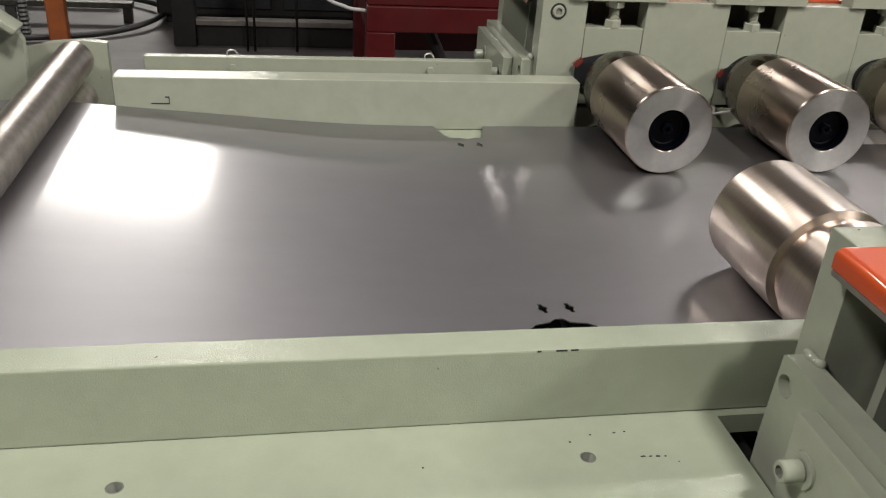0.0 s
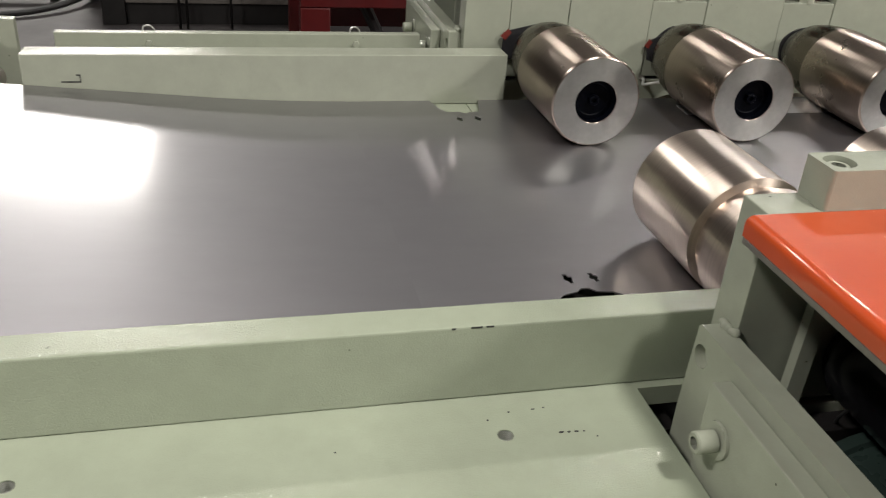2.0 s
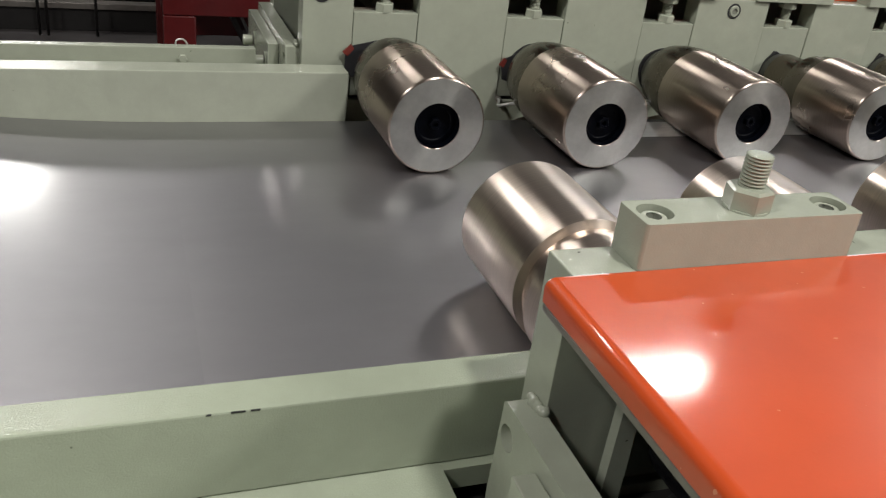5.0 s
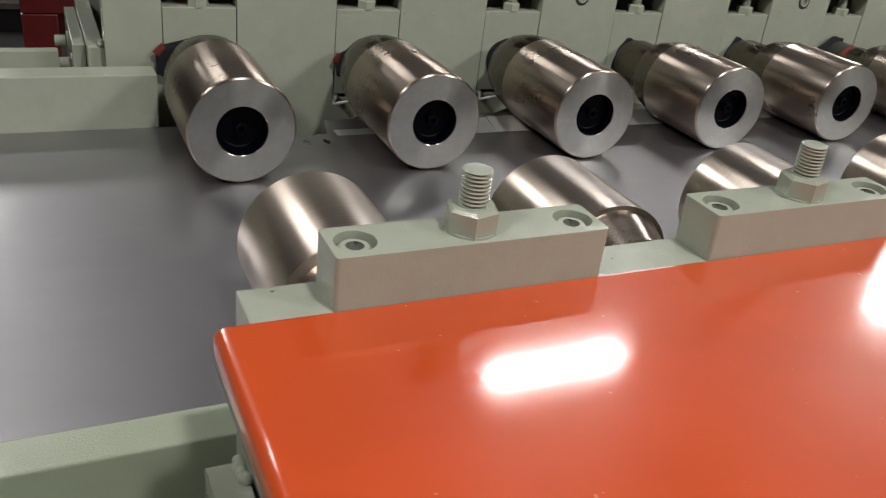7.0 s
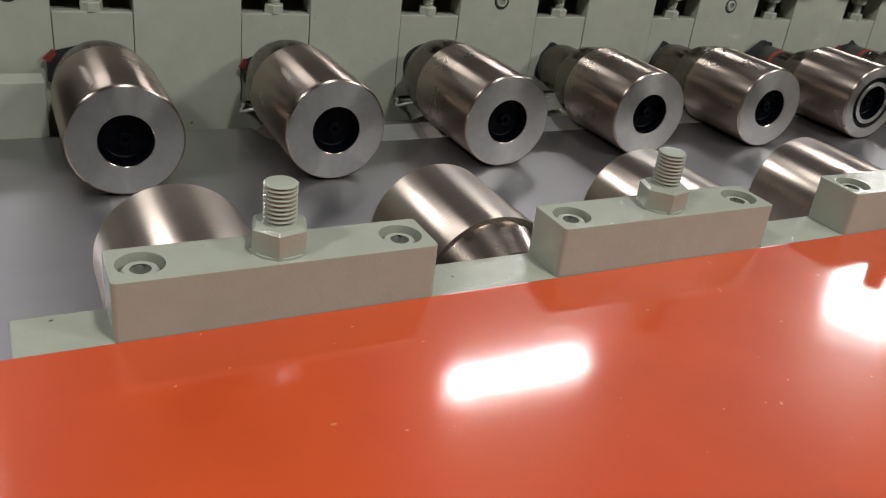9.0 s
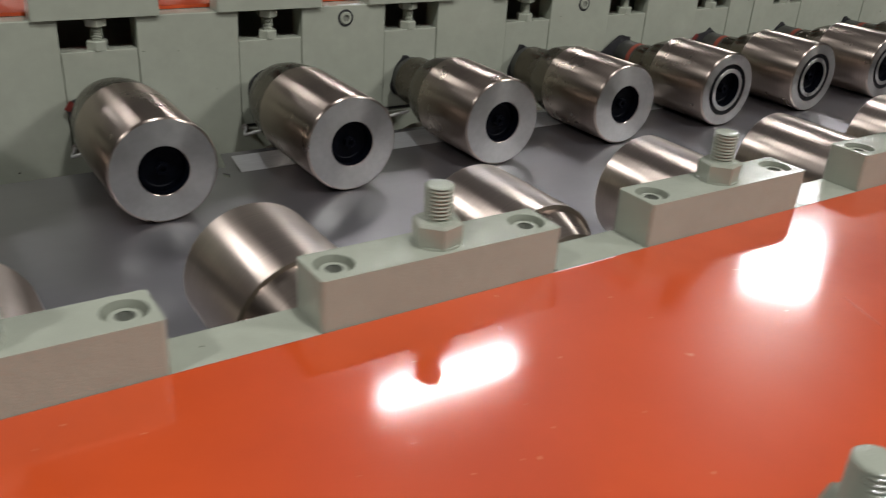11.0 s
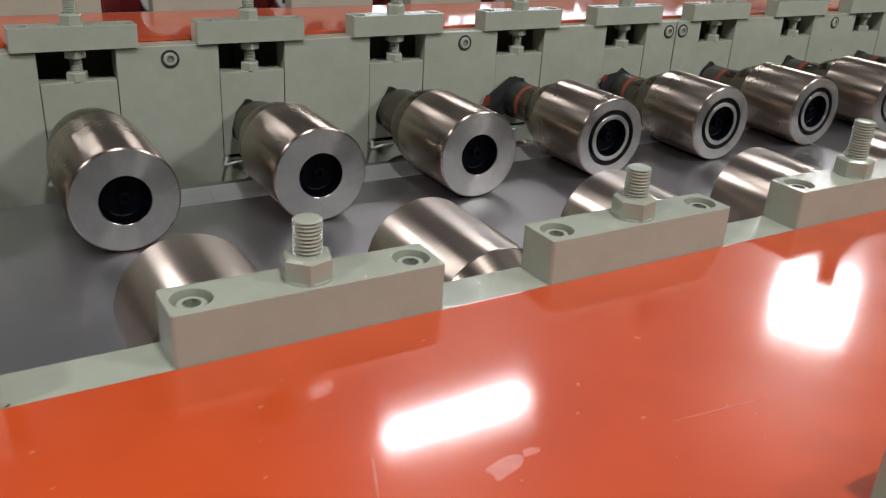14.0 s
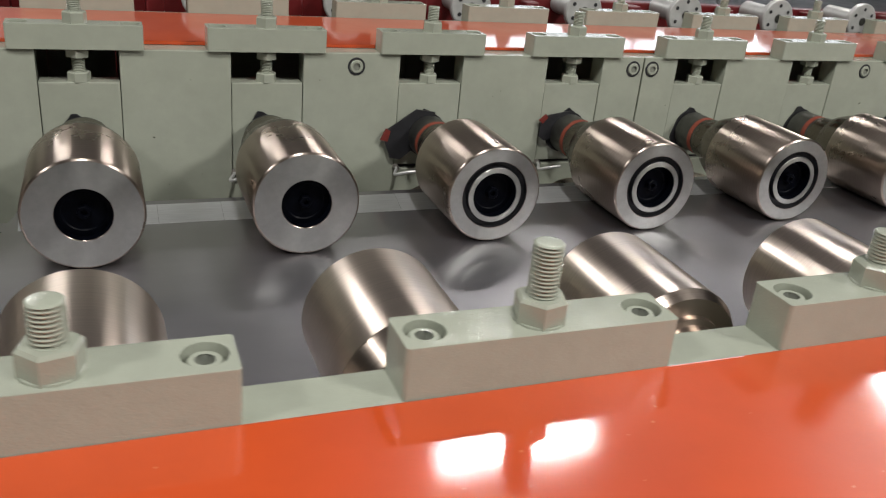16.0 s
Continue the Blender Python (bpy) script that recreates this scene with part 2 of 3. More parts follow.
def prism(outline, holes, z0, z1, into=None):
    """An upright plate with holes through it."""
    bm = into or bmesh.new()
    loops = []
    for z in (z0, z1):
        edges, rows = [], []
        for ring in (outline, *holes):
            vs = [bm.verts.new((x, y, z)) for x, y in ring]
            edges += [bm.edges.new((a, b)) for a, b in zip(vs, vs[1:] + vs[:1])]
            rows.append(vs)
        bmesh.ops.triangle_fill(bm, use_beauty=True, edges=edges)
        loops.append(rows)
    for low, high in zip(*loops):
        for k in range(len(low)):
            j = (k + 1) % len(low)
            bm.faces.new((low[k], low[j], high[j], high[k]))
    return bm


def turned(bm, m):
    bmesh.ops.transform(bm, matrix=m, verts=bm.verts)
    return bm


def tube(points, r, steps=10):
    """A round bar or cable through the points."""
    bm = bmesh.new()
    pts = [Vector(p) for p in points]
    rings = []
    for n, p in enumerate(pts):
        d = (pts[min(n + 1, len(pts) - 1)] - pts[max(n - 1, 0)]).normalized()
        u = d.cross(Vector((0.13, 0.31, 0.94))).normalized()
        v = d.cross(u)
        rings.append([bm.verts.new(p + r * (u * math.cos(2 * math.pi * k / steps) + v * math.sin(2 * math.pi * k / steps))) for k in range(steps)])
    for a, b in zip(rings, rings[1:]):
        for k in range(steps):
            bm.faces.new((a[k], a[(k + 1) % steps], b[(k + 1) % steps], b[k]))
    bm.faces.new(rings[0])
    bm.faces.new(rings[-1])
    return bm


def smooth_path(points, n=8):
    """More points along a Catmull-Rom curve."""
    p = [Vector(q) for q in points]
    p = [2 * p[0] - p[1], *p, 2 * p[-1] - p[-2]]
    out = []
    for a, b, c, d in zip(p, p[1:], p[2:], p[3:]):
        for k in range(n):
            t = k / n
            out.append(0.5 * (2 * b + (c - a) * t + (2 * a - 5 * b + 4 * c - d) * t * t + (3 * b - a - 3 * c + d) * t ** 3))
    return out + [p[-2]]


# plan ---------------------------------------------------------------------------
PITCH, STATIONS = 0.32, 13
STRIP_Z, R, AXLE_Z = 0.9145, 0.0845, 1.0
PLATE_TOP, COVER_Z = 1.162, 1.1635
FAR_IN, FAR_OUT, NEAR_IN, NEAR_OUT = (0.345, 0.392), (0.69, 0.735), (-0.767, -0.722), (-1.121, -1.076)
LEFT, RIGHT = -0.163, 4.05
SPEED = 0.0715


# hall ---------------------------------------------------------------------------
def hall():
    tagged(part("floor", box(-14, 24, -10, 20, -0.2, 0, 0), CONCRETE), "dark grey worn concrete workshop floor", "floor", kind="structure")
    ring = [(10.3, 3.9), (23.6, 3.9), (23.6, 6.3), (10.3, 6.3)]
    upright = Matrix(((1, 0, 0, 0), (0, 0, -1, 0), (0, 1, 0, 0), (0, 0, 0, 1)))
    north = turned(prism([(-14, 0), (24, 0), (24, 8), (-14, 8)], [ring], -20.2, -20.0), upright)
    tagged(part("wall_north", north, WALL), "plain grey painted hall wall with a long window", "wall", kind="structure")
    window = tagged(new("window_1"), "long high factory window with daylight behind it", "window", kind="structure")
    for k in range(9):
        fx = 10.3 + 13.3 * k / 8
        part("mullion", box(fx - 0.04, fx + 0.04, 20.02, 20.1, 3.9, 6.3, 0), RAW, window)
    part("transom", box(10.3, 23.6, 20.11, 20.15, 5.06, 5.14, 0), RAW, window)
    tagged(part("backdrop", box(9, 25, 20.6, 20.62, 3.0, 7.2, 0), DAYLIGHT), "bright plain daylight beyond the window", "backdrop", kind="structure")
    for name, b in (("wall_south", (-14, 24, -10.2, -10, 0, 8)), ("wall_west", (-14.2, -14, -10, 20, 0, 8)), ("wall_east", (24, 24.2, -10, 20, 0, 8))):
        tagged(part(name, box(*b, 0), WALL), "plain grey painted hall wall", "wall", kind="structure")
    tagged(part("ceiling", box(-14.2, 24.2, -10.2, 20.2, 8, 8.2, 0), CEILING), "plain grey hall ceiling", "ceiling", kind="structure")
    for px, py, sx, sy, watts, tilt, turn in PANELS:
        lamp = thing("ceiling_light", "white rectangular light panel hung out of view, switched on", "lamp", "ceiling lights", at=(px, py, LAMP_Z))
        part("lamp_case", box(-sx / 2 - 0.04, sx / 2 + 0.04, -sy / 2 - 0.04, sy / 2 + 0.04, 0.03, 0.12, 0.01), LAMP_CASE, lamp).matrix_basis = pose(0, 0, 0, tilt, 0, turn)
        for o in (-0.4, 0.4):
            root = pose(0, 0, 0, tilt, 0, turn) @ Vector((o * sx, 0, 0.11))
            part("hanger", tube([root, (root.x, root.y, 1.0)], 0.006), RAW, lamp)


# machine frame -------------------------------------------------------------------
SLOT, SLOT_Z = 0.066, 0.93


def socket_screw_mesh(r, depth, axis="z", recess=0.008):
    """The head of a socket screw with a hexagon recess, its top at 0 along the axis."""
    bm = lathe([(-depth, r), (-0.0015, r), (0, r - 0.0015), (0, r * 0.56)], axis, 24)
    known = set(bm.faces)
    lathe([(0, r * 0.68), (-recess, r * 0.60), (-recess, 0)], axis, 6, into=bm)
    for f in bm.faces:
        f.material_index = 0 if f in known else 1
    me = mesh_of("socket_screw", bm, PAINT)
    me.materials.append(SOCKET)
    return me


SCREW_Z = socket_screw_mesh(0.0118, 0.014)
SCREW_Y = socket_screw_mesh(0.0125, 0.012, "y", 0.0030)
SCREW_RAW = socket_screw_mesh(0.011, 0.02, "x")


def frame_plate(name, label, y0, y1, x0, x1):
    """A slotted side plate: a sill, pillars between the bearing slots and socket screws."""
    plate = thing(name, label, "machine frame", "side plates of the roll former")
    comb = [(x0, 0.66), (x1, 0.66), (x1, PLATE_TOP)]
    for c in sorted((i * PITCH for i in range(STATIONS) if x0 < i * PITCH < x1), reverse=True):
        comb += [(c + SLOT, PLATE_TOP), (c + SLOT, SLOT_Z), (c - SLOT, SLOT_Z), (c - SLOT, PLATE_TOP)]
    comb += [(x0, PLATE_TOP)]
    upright = Matrix(((1, 0, 0, 0), (0, 0, -1, 0), (0, 1, 0, 0), (0, 0, 0, 1)))
    body = part("slotted_plate", turned(prism(comb, [], -y1, -y0), upright), PAINT, plate)
    edge = body.modifiers.new("edge", "BEVEL")
    edge.width, edge.segments, edge.limit_method, edge.angle_limit = 0.0014, 2, "ANGLE", radians(50)
    return plate


def screw_on_plate(plate, x, y, z):
    ring = lathe([(0.0, 0.0172), (-0.0012, 0.0166), (-0.0012, 0.0135), (0.004, 0.0135)], "y", 32)
    # black ring in place of the shaded clearance round the sunk screw
    part("counterbore_shade", turned(ring, pose(x, y, z)), GAP_SHADE, plate)
    s = part("socket_screw", SCREW_Y, None, plate)
    s.matrix_basis = pose(x, y - 0.0034, z, 0, 0, 180)


def frames():
    seam = 2.0855
    for a, b, xs in ((LEFT, seam, (-0.128, 0.802, 1.447, 2.062)), (seam + 0.004, RIGHT, (2.11, 2.72, 3.36, 4.0))):
        p = frame_plate("side_plate", "grey-green painted slotted inner side plate behind the far rollers", *FAR_IN, a, b)
        for x in xs:
            screw_on_plate(p, x, FAR_IN[0], 1.137)
        frame_plate("side_plate", "grey-green painted slotted outer side plate behind an orange cover", *FAR_OUT, a, b)
        frame_plate("side_plate", "grey-green painted slotted inner side plate beside an orange cover", *NEAR_IN, a, b)
        frame_plate("side_plate", "grey-green painted slotted outer side plate of the near side", *NEAR_OUT, a, b)


def thread_profile(z0, z1, r, pitch=0.0030):
    rows, z = [(z0, r - 0.0012)], z0
    while z + pitch < z1 - 0.0015:
        rows += [(z + pitch * 0.45, r), (z + pitch * 0.62, r), (z + pitch, r - 0.0018)]
        z += pitch
    return rows + [(z1 - 0.0012, r), (z1 - 0.0002, r - 0.0012), (z1, r - 0.0022), (z1 - 0.0004, 0)]


def hex_nut(z0, h, af, into=None):
    r = af / math.sqrt(3)
    bm = into or bmesh.new()
    lathe([(z0, 0.0), (z0, r), (z0 + h * 0.88, r), (z0 + h, r * 0.88), (z0 + h, 0.0)], "z", 6, into=bm)
    return bm


BLOCK_H = 0.0415
BRIDGE = {}


def bridge_block(x, y, base, label, group):
    """A clamping block across a slot, with two sunk screws and a threaded adjusting bolt with a nut."""
    if not BRIDGE:
        half, dep = 0.107, 0.0222
        r = 0.003
        outline = []
        for cx, cy, a0 in ((half - r, dep - r, 0), (-half + r, dep - r, 90), (-half + r, -dep + r, 180), (half - r, -dep + r, 270)):
            outline += [(cx + r * math.cos(radians(a0 + k * 30)), cy + r * math.sin(radians(a0 + k * 30))) for k in range(4)]
        holes = [circle(-0.087, 0, 0.0152), circle(0.087, 0, 0.0152)]
        b = thing("bridge_block", label, "clamp block", group)
        body = part("block", prism(outline, holes, 0.0, BLOCK_H), PAINT, b)
        bev = body.modifiers.new("edge", "BEVEL")
        bev.width, bev.segments, bev.limit_method, bev.angle_limit = 0.0014, 2, "ANGLE", radians(50)
        for sx in (-0.087, 0.087):
            part("socket_screw", SCREW_Z, None, b).matrix_basis = pose(sx, 0, BLOCK_H - 0.004)
            part("screw_seat", lathe([(BLOCK_H - 0.017, 0.0), (BLOCK_H - 0.017, 0.0153)], "z", 24, at=(sx, 0, 0)), PAINT, b)
        part("bolt", lathe(thread_profile(BLOCK_H, BLOCK_H + 0.0475, 0.0112), "z", 24), PAINT, b, "painted threaded bolt")
        nut = hex_nut(BLOCK_H, 0.0195, 0.0345)
        part("nut", turned(nut, pose(0, 0, 0, 0, 0, 14)), PAINT, b, "painted hexagon nut")
        part("washer", lathe([(BLOCK_H - 0.0005, 0.0), (BLOCK_H - 0.0005, 0.0192), (BLOCK_H + 0.0016, 0.019), (BLOCK_H + 0.0016, 0)], "z", 28), PAINT, b)
        b.matrix_basis = pose(x, y, base)
        BRIDGE["first"] = b
        return b
    c = copy_thing(BRIDGE["first"], pose(x, y, base, 0, 0, random.uniform(-0.4, 0.4)))
    return tagged(c, label, "", group)


def bridges():
    for i in range(STATIONS):
        x = i * PITCH
        near = bridge_block(x, -0.7445, PLATE_TOP, "grey-green steel clamp block with bolt and nut beside an orange cover", "near inner clamp blocks")
        if i == 4:
            for child in near.children:
                if child.name.startswith("bolt"):
                    child.location.z = 0.013
        bridge_block(x, 0.3605, PLATE_TOP, "grey-green steel clamp block with bolt and nut over a bearing slot", "far inner clamp blocks")
        bridge_block(x, -1.0985, PLATE_TOP, "grey-green steel clamp block on the outer near plate", "near outer clamp blocks")
        bridge_block(x, 0.7125, PLATE_TOP, "grey-green steel clamp block on the outer far plate", "far outer clamp blocks")


def bearing_blocks():
    first = None
    for y0, y1 in (FAR_IN, NEAR_IN, FAR_OUT, NEAR_OUT):
        for i in range(STATIONS):
            m = pose(i * PITCH, y0, 0)
            if first is None:
                first = thing("bearing_block", "grey-green sliding bearing block in its slot", "bearing block", "bearing blocks")
                part("housing", box(-SLOT + 0.0011, SLOT - 0.0011, 0.0022, 0.044, SLOT_Z + 0.008, 1.1045, 0.0015), PAINT, first)
                # black strip in place of the shade in the slot's bottom gap
                part("slot_gap_fill", box(-SLOT + 0.002, SLOT - 0.002, 0.012, 0.04, SLOT_Z + 0.0005, SLOT_Z + 0.0095, 0), GAP_SHADE, first)
                part("adjusting_bolt", lathe([(1.104, 0.011), *thread_profile(1.112, 1.1635, 0.0112, 0.0028)], "z", 20, at=(0, 0.018, 0)), PAINT, first)
                part("nut", turned(hex_nut(1.1045, 0.0165, 0.033), pose(0, 0.018, 0, 0, 0, 10)), PAINT, first)
                part("lock_nut", turned(hex_nut(1.1465, 0.0135, 0.0345), pose(0, 0.018, 0, 0, 0, 24)), PAINT, first)
                first.matrix_basis = m
            else:
                copy_thing(first, m)


RESIDUE_SPOTS = [(0.679, -0.9565, 0.0135, 0.0085, 20), (0.702, -0.951, 0.006, 0.004, 10), (0.6065, -0.9305, 0.0215, 0.0007, 70), (0.641, -0.994, 0.005, 0.003, 0), (0.591, -1.009, 0.0035, 0.0011, -50), (0.33, -0.82, 0.003, 0.0009, 70), (0.84, -0.970, 0.036, 0.0005, -6)]


def covers():
    for y0, y1, label in ((-1.0765, -0.7674, "glossy orange painted sheet cover between the near side plates"), (0.3935, 0.689, "glossy orange painted sheet cover between the far side plates")):
        c = thing("cover_sheet", label, "cover", "orange covers")
        rise = 0.0 if y0 < 0 else 0.0055
        section = [(-0.1862, -0.021), (-0.1868, -0.010)]
        section += [(-0.1775 - 0.0092 * math.cos(radians(a)), -0.008 + 0.008 * math.sin(radians(a))) for a in range(6, 91, 12)] + [(-0.16, 0.0), (RIGHT, 0.0)]
        section += [(RIGHT, -0.003), (-0.176, -0.003), (-0.182, -0.006), (-0.1842, -0.013), (-0.1838, -0.021)]
        bm = bmesh.new()
        n = len(section)
        ys = [y0, y0 + 0.002, y1 - 0.002, y1]
        rows = [[bm.verts.new((x, y, COVER_Z + rise + z - (0.0004 if k in (0, 3) else 0))) for x, z in section] for k, y in enumerate(ys)]
        for a, b in zip(rows, rows[1:]):
            for k in range(n):
                bm.faces.new((a[k], a[(k + 1) % n], b[(k + 1) % n], b[k]))
        part("sheet", bm, ORANGE, c)
        part("edge_trim", box(-0.1866, -0.1836, y0 + 0.002, y1 - 0.002, COVER_Z + rise - 0.0275, COVER_Z + rise - 0.0215, 0.0008), RAW, c, "grey rubber edge trim")
        if rise:
            part("folded_lip", box(-0.182, RIGHT, y0 - 0.0032, y0 - 0.0003, COVER_Z - 0.0009, COVER_Z + rise - 0.0006, 0.0006), ORANGE, c)
        if y0 < 0:
            for cx, cy, w, h, turn in RESIDUE_SPOTS:
                ring = [(cx + w * (1 + 0.22 * math.sin(3 * a + cx * 40)) * math.cos(a), cy + h * (1 + 0.25 * math.sin(2 * a + cy * 90)) * math.sin(a)) for a in (radians(d) for d in range(0, 360, 10))]
                spot = turned(prism(ring, [], COVER_Z + 0.00005, COVER_Z + 0.0003), Matrix.Translation((cx, cy, 0)) @ pose(0, 0, 0, 0, 0, turn) @ Matrix.Translation((-cx, -cy, 0)))
                part("residue", spot, RESIDUE, c, "pale dried residue")
        part("stiffener", box(-0.16, -0.13, y0 + 0.004, y1 - 0.004, COVER_Z - 0.03, COVER_Z - 0.0055, 0.001), BLACK, c)


# rollers ----------------------------------------------------------------------------
def back_profile(kind):
    """The turned steps behind a roll's working face, as rows of (distance from the face, radius)."""
    return {
        "plain": [(0.205, R), (0.207, 0.0828), (0.235, 0.0815), (0.268, 0.077), (0.298, 0.069), (0.304, 0.063), (0.306, 0.048), (0.318, 0.047)],
        "stepped": [(0.172, R), (0.174, 0.0800), (0.205, 0.0775), (0.232, 0.070), (0.236, 0.053), (0.318, 0.051)],
        "long": [(0.166, R), (0.1665, 0.0755), (0.198, 0.0705), (0.224, 0.060), (0.227, 0.047), (0.272, 0.044)],
        "grooved": [(0.172, R), (0.176, R - 0.010), (0.198, R - 0.010), (0.202, R), (0.31, R)],
        "necked": [(0.168, R), (0.1685, 0.0835), (0.198, 0.068), (0.1995, 0.064), (0.2035, 0.0635), (0.2045, 0.054), (0.21, 0.053)],
        "broad": [(0.186, R), (0.1865, 0.0835), (0.216, 0.068), (0.2175, 0.064), (0.2215, 0.0635), (0.2225, 0.054), (0.228, 0.053)],
        "flat": [(0.166, R - 0.0005), (0.178, 0.0765), (0.179, 0.056), (0.186, 0.055), (0.187, 0.048), (0.20, 0.046)],
        "tapered": [(0.160, R), (0.1605, 0.079), (0.205, 0.064), (0.207, 0.041), (0.26, 0.038)],
    }[kind]


ROLLS = {}
SPINNING = []


def roller(x, y, side, kind, ringed, label, group):
    """A turned forming roll on its shaft; side -1: its face looks to -y."""
    key = (side, kind, ringed)
    if key in ROLLS:
        ob = copy_thing(ROLLS[key], pose(x, y, AXLE_Z))
        tagged(ob, label, "", group)
    else:
        ob = thing("forming_roller", label, "roller", group)
        s = -side
        back = back_profile(kind)
        rim = 0.059 if ringed else 0.0395
        if not ringed:
            body = [(0.019, rim), (0.0006, rim), (0.0, rim + 0.0008)]
        else:
            body = [(0.013, rim), (0.0, rim)]
        body += [(0.0, R - 0.0036), (0.0011, R - 0.0015), (0.0036, R), back[0]]
        if kind == "grooved":
            body += back[1:]
        part("roll_body", lathe([(s * a, r) for a, r in body], "y", 96), STEEL if side < 0 else STEEL_LIT, ob)
        part("end_face", lathe([(-s * 0.0004, rim + 0.0006), (-s * 0.0004, R - 0.0036)], "y", 96), STEEL_FACE, ob, "bright faced steel ring")
        if ringed:
            part("groove", lathe([(s * 0.0005, 0.0488), (s * 0.011, 0.0487), (s * 0.011, 0.0588), (s * 0.0005, 0.0588)], "y", 72), OIL_SHADE, ob)
            part("inner_ring", lathe([(s * 0.019, 0.0393), (0.0, 0.0394), (-s * 0.0006, 0.0395), (-s * 0.0006, 0.0478), (0.0, 0.0484), (s * 0.012, 0.0486)], "y", 72), STEEL_FACE, ob)
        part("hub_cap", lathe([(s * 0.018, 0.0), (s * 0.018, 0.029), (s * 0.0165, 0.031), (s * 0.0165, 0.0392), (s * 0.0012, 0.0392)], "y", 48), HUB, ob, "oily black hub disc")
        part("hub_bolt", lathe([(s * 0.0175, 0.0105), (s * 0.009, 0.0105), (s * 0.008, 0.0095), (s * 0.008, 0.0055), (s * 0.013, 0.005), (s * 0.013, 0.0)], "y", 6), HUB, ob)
        end = back[-1][0]
        if kind != "grooved":
            part("neck", lathe([(s * a, r) for a, r in back], "y", 72), STEEL_NECK if side < 0 else STEEL, ob, "stepped neck of the roller")
        shaft_r = {"tapered": 0.031, "flat": 0.047, "necked": 0.0525, "broad": 0.0525}.get(kind, 0.037)
        part("shaft", lathe([(s * (end - 0.004), shaft_r), (s * 0.352, shaft_r)], "y", 48 if side < 0 else 14), STEEL_DULL if side < 0 else STEEL_LIT, ob)
        if side < 0:
            wide = {"plain": 0.0475, "stepped": 0.0465, "long": 0.042}[kind]
            part("sleeve", lathe([(s * (end - 0.002), 0.030), (s * (end - 0.002), wide), (s * 0.338, wide), (s * 0.338, 0.03)], "y", 48), STEEL_DULL, ob, "greasy dark sleeve")
        if kind == "long":
            part("paint_band", lathe([(s * 0.280, 0.0419), (s * 0.280, 0.0426), (s * 0.292, 0.0426), (s * 0.292, 0.0419)], "y", 48), RED_BAND, ob, "orange-red painted band")
        ob.matrix_basis = pose(x, y, AXLE_Z)
        ROLLS[key] = ob
    SPINNING.append(ob)
    return ob


def rollers():
    far = ["plain", "plain", "plain", "stepped", "stepped"] + ["long"] * 8
    near = ["grooved", "tapered", "tapered", "broad", "necked"] + ["flat"] * 8
    for i in range(STATIONS):
        roller(i * PITCH, 0.0, -1, far[i], i >= 5, "turned steel forming roller with oily black hub, above the strip", "far upper rollers")
        roller(i * PITCH, -0.352, 1, near[i], False, "turned steel forming roller with stepped neck, above the strip", "near upper rollers")
        s = thing("shaft_seal", "greasy black seal plate round the roller shaft", "seal", "shaft seals", at=(i * PITCH, FAR_IN[0] + 0.0015, AXLE_Z))
        reach = 0.0505 if i < 3 else 0.044
        ring = []
        for k in range(36):
            a = 2 * math.pi * k / 36
            peak = 0.011 * max(0.0, 1 - abs(a - radians(100 + 9 * math.sin(5.0 * i))) / 0.3) if i > 2 else 0.0
            sag = 0.007 * max(0.0, 1 - abs(a - radians(205)) / 0.6) if i > 2 else 0.0
            r = reach + peak + sag + 0.0016 * math.sin(4 * a + 1.7 * i)
            ring.append((r * math.cos(a), r * math.sin(a)))
        part("plate", prism(ring, [circle(0, 0, 0.0385)], 0.0, 0.0045), OIL_SHADE, s).matrix_basis = pose(0, 0, 0, 90)
        if i in FLAPS:
            turn, size = FLAPS[i]
            flap = prism([(-0.098, -0.004), (-0.090, 0.016), (-0.030, 0.058), (0.012, 0.052), (0.0, 0.0), (-0.060, -0.050), (-0.082, -0.046)], [], -0.003, 0.0)
            part("flap", flap, OIL_SHADE, s).matrix_basis = pose(0, -0.012, 0, 90, 0, 0) @ pose(0, 0, 0, 0, 0, turn) @ Matrix.Diagonal((size, size, 1, 1))
            tip = prism([(-0.105, -0.006), (-0.094, 0.018), (-0.084, 0.012), (-0.090, -0.010)], [], -0.0035, 0.0005)
            part("flap_tip", tip, FLAP_RED, s).matrix_basis = pose(0, -0.012, 0, 90, 0, 0) @ pose(0, 0, 0, 0, 0, turn) @ Matrix.Diagonal((size, size, 1, 1))


FLAPS = {0: (-22, 0.86), 1: (-10, 0.7), 5: (0, 0.95), 6: (-25, 0.75), 9: (0, 0.8)}


def oil_pipes():
    """Thin pale pipes that come out of the slots beside the shafts."""
    first = None
    for i in range(1, STATIONS):
        m = pose(i * PITCH, 0, 0)
        if first is None:
            first = thing("oil_pipe", "thin pale bent oil pipe under the roller shaft", "pipe", "oil pipes")
            run = smooth_path([(-0.062, 0.35, 0.934), (-0.066, 0.325, 0.936), (-0.075, 0.305, 0.932), (-0.060, 0.290, 0.940), (-0.035, 0.285, 0.944)], 6)
            part("pipe", tube(run, 0.0032, 8), SHEET, first)
            part("fitting", lathe([(0.0, 0.0), (0.0, 0.0065), (0.012, 0.0065), (0.012, 0.0)], "y", 6, at=(-0.062, 0.334, 0.934)), RAW, first)
            first.matrix_basis = m
        else:
            copy_thing(first, m)


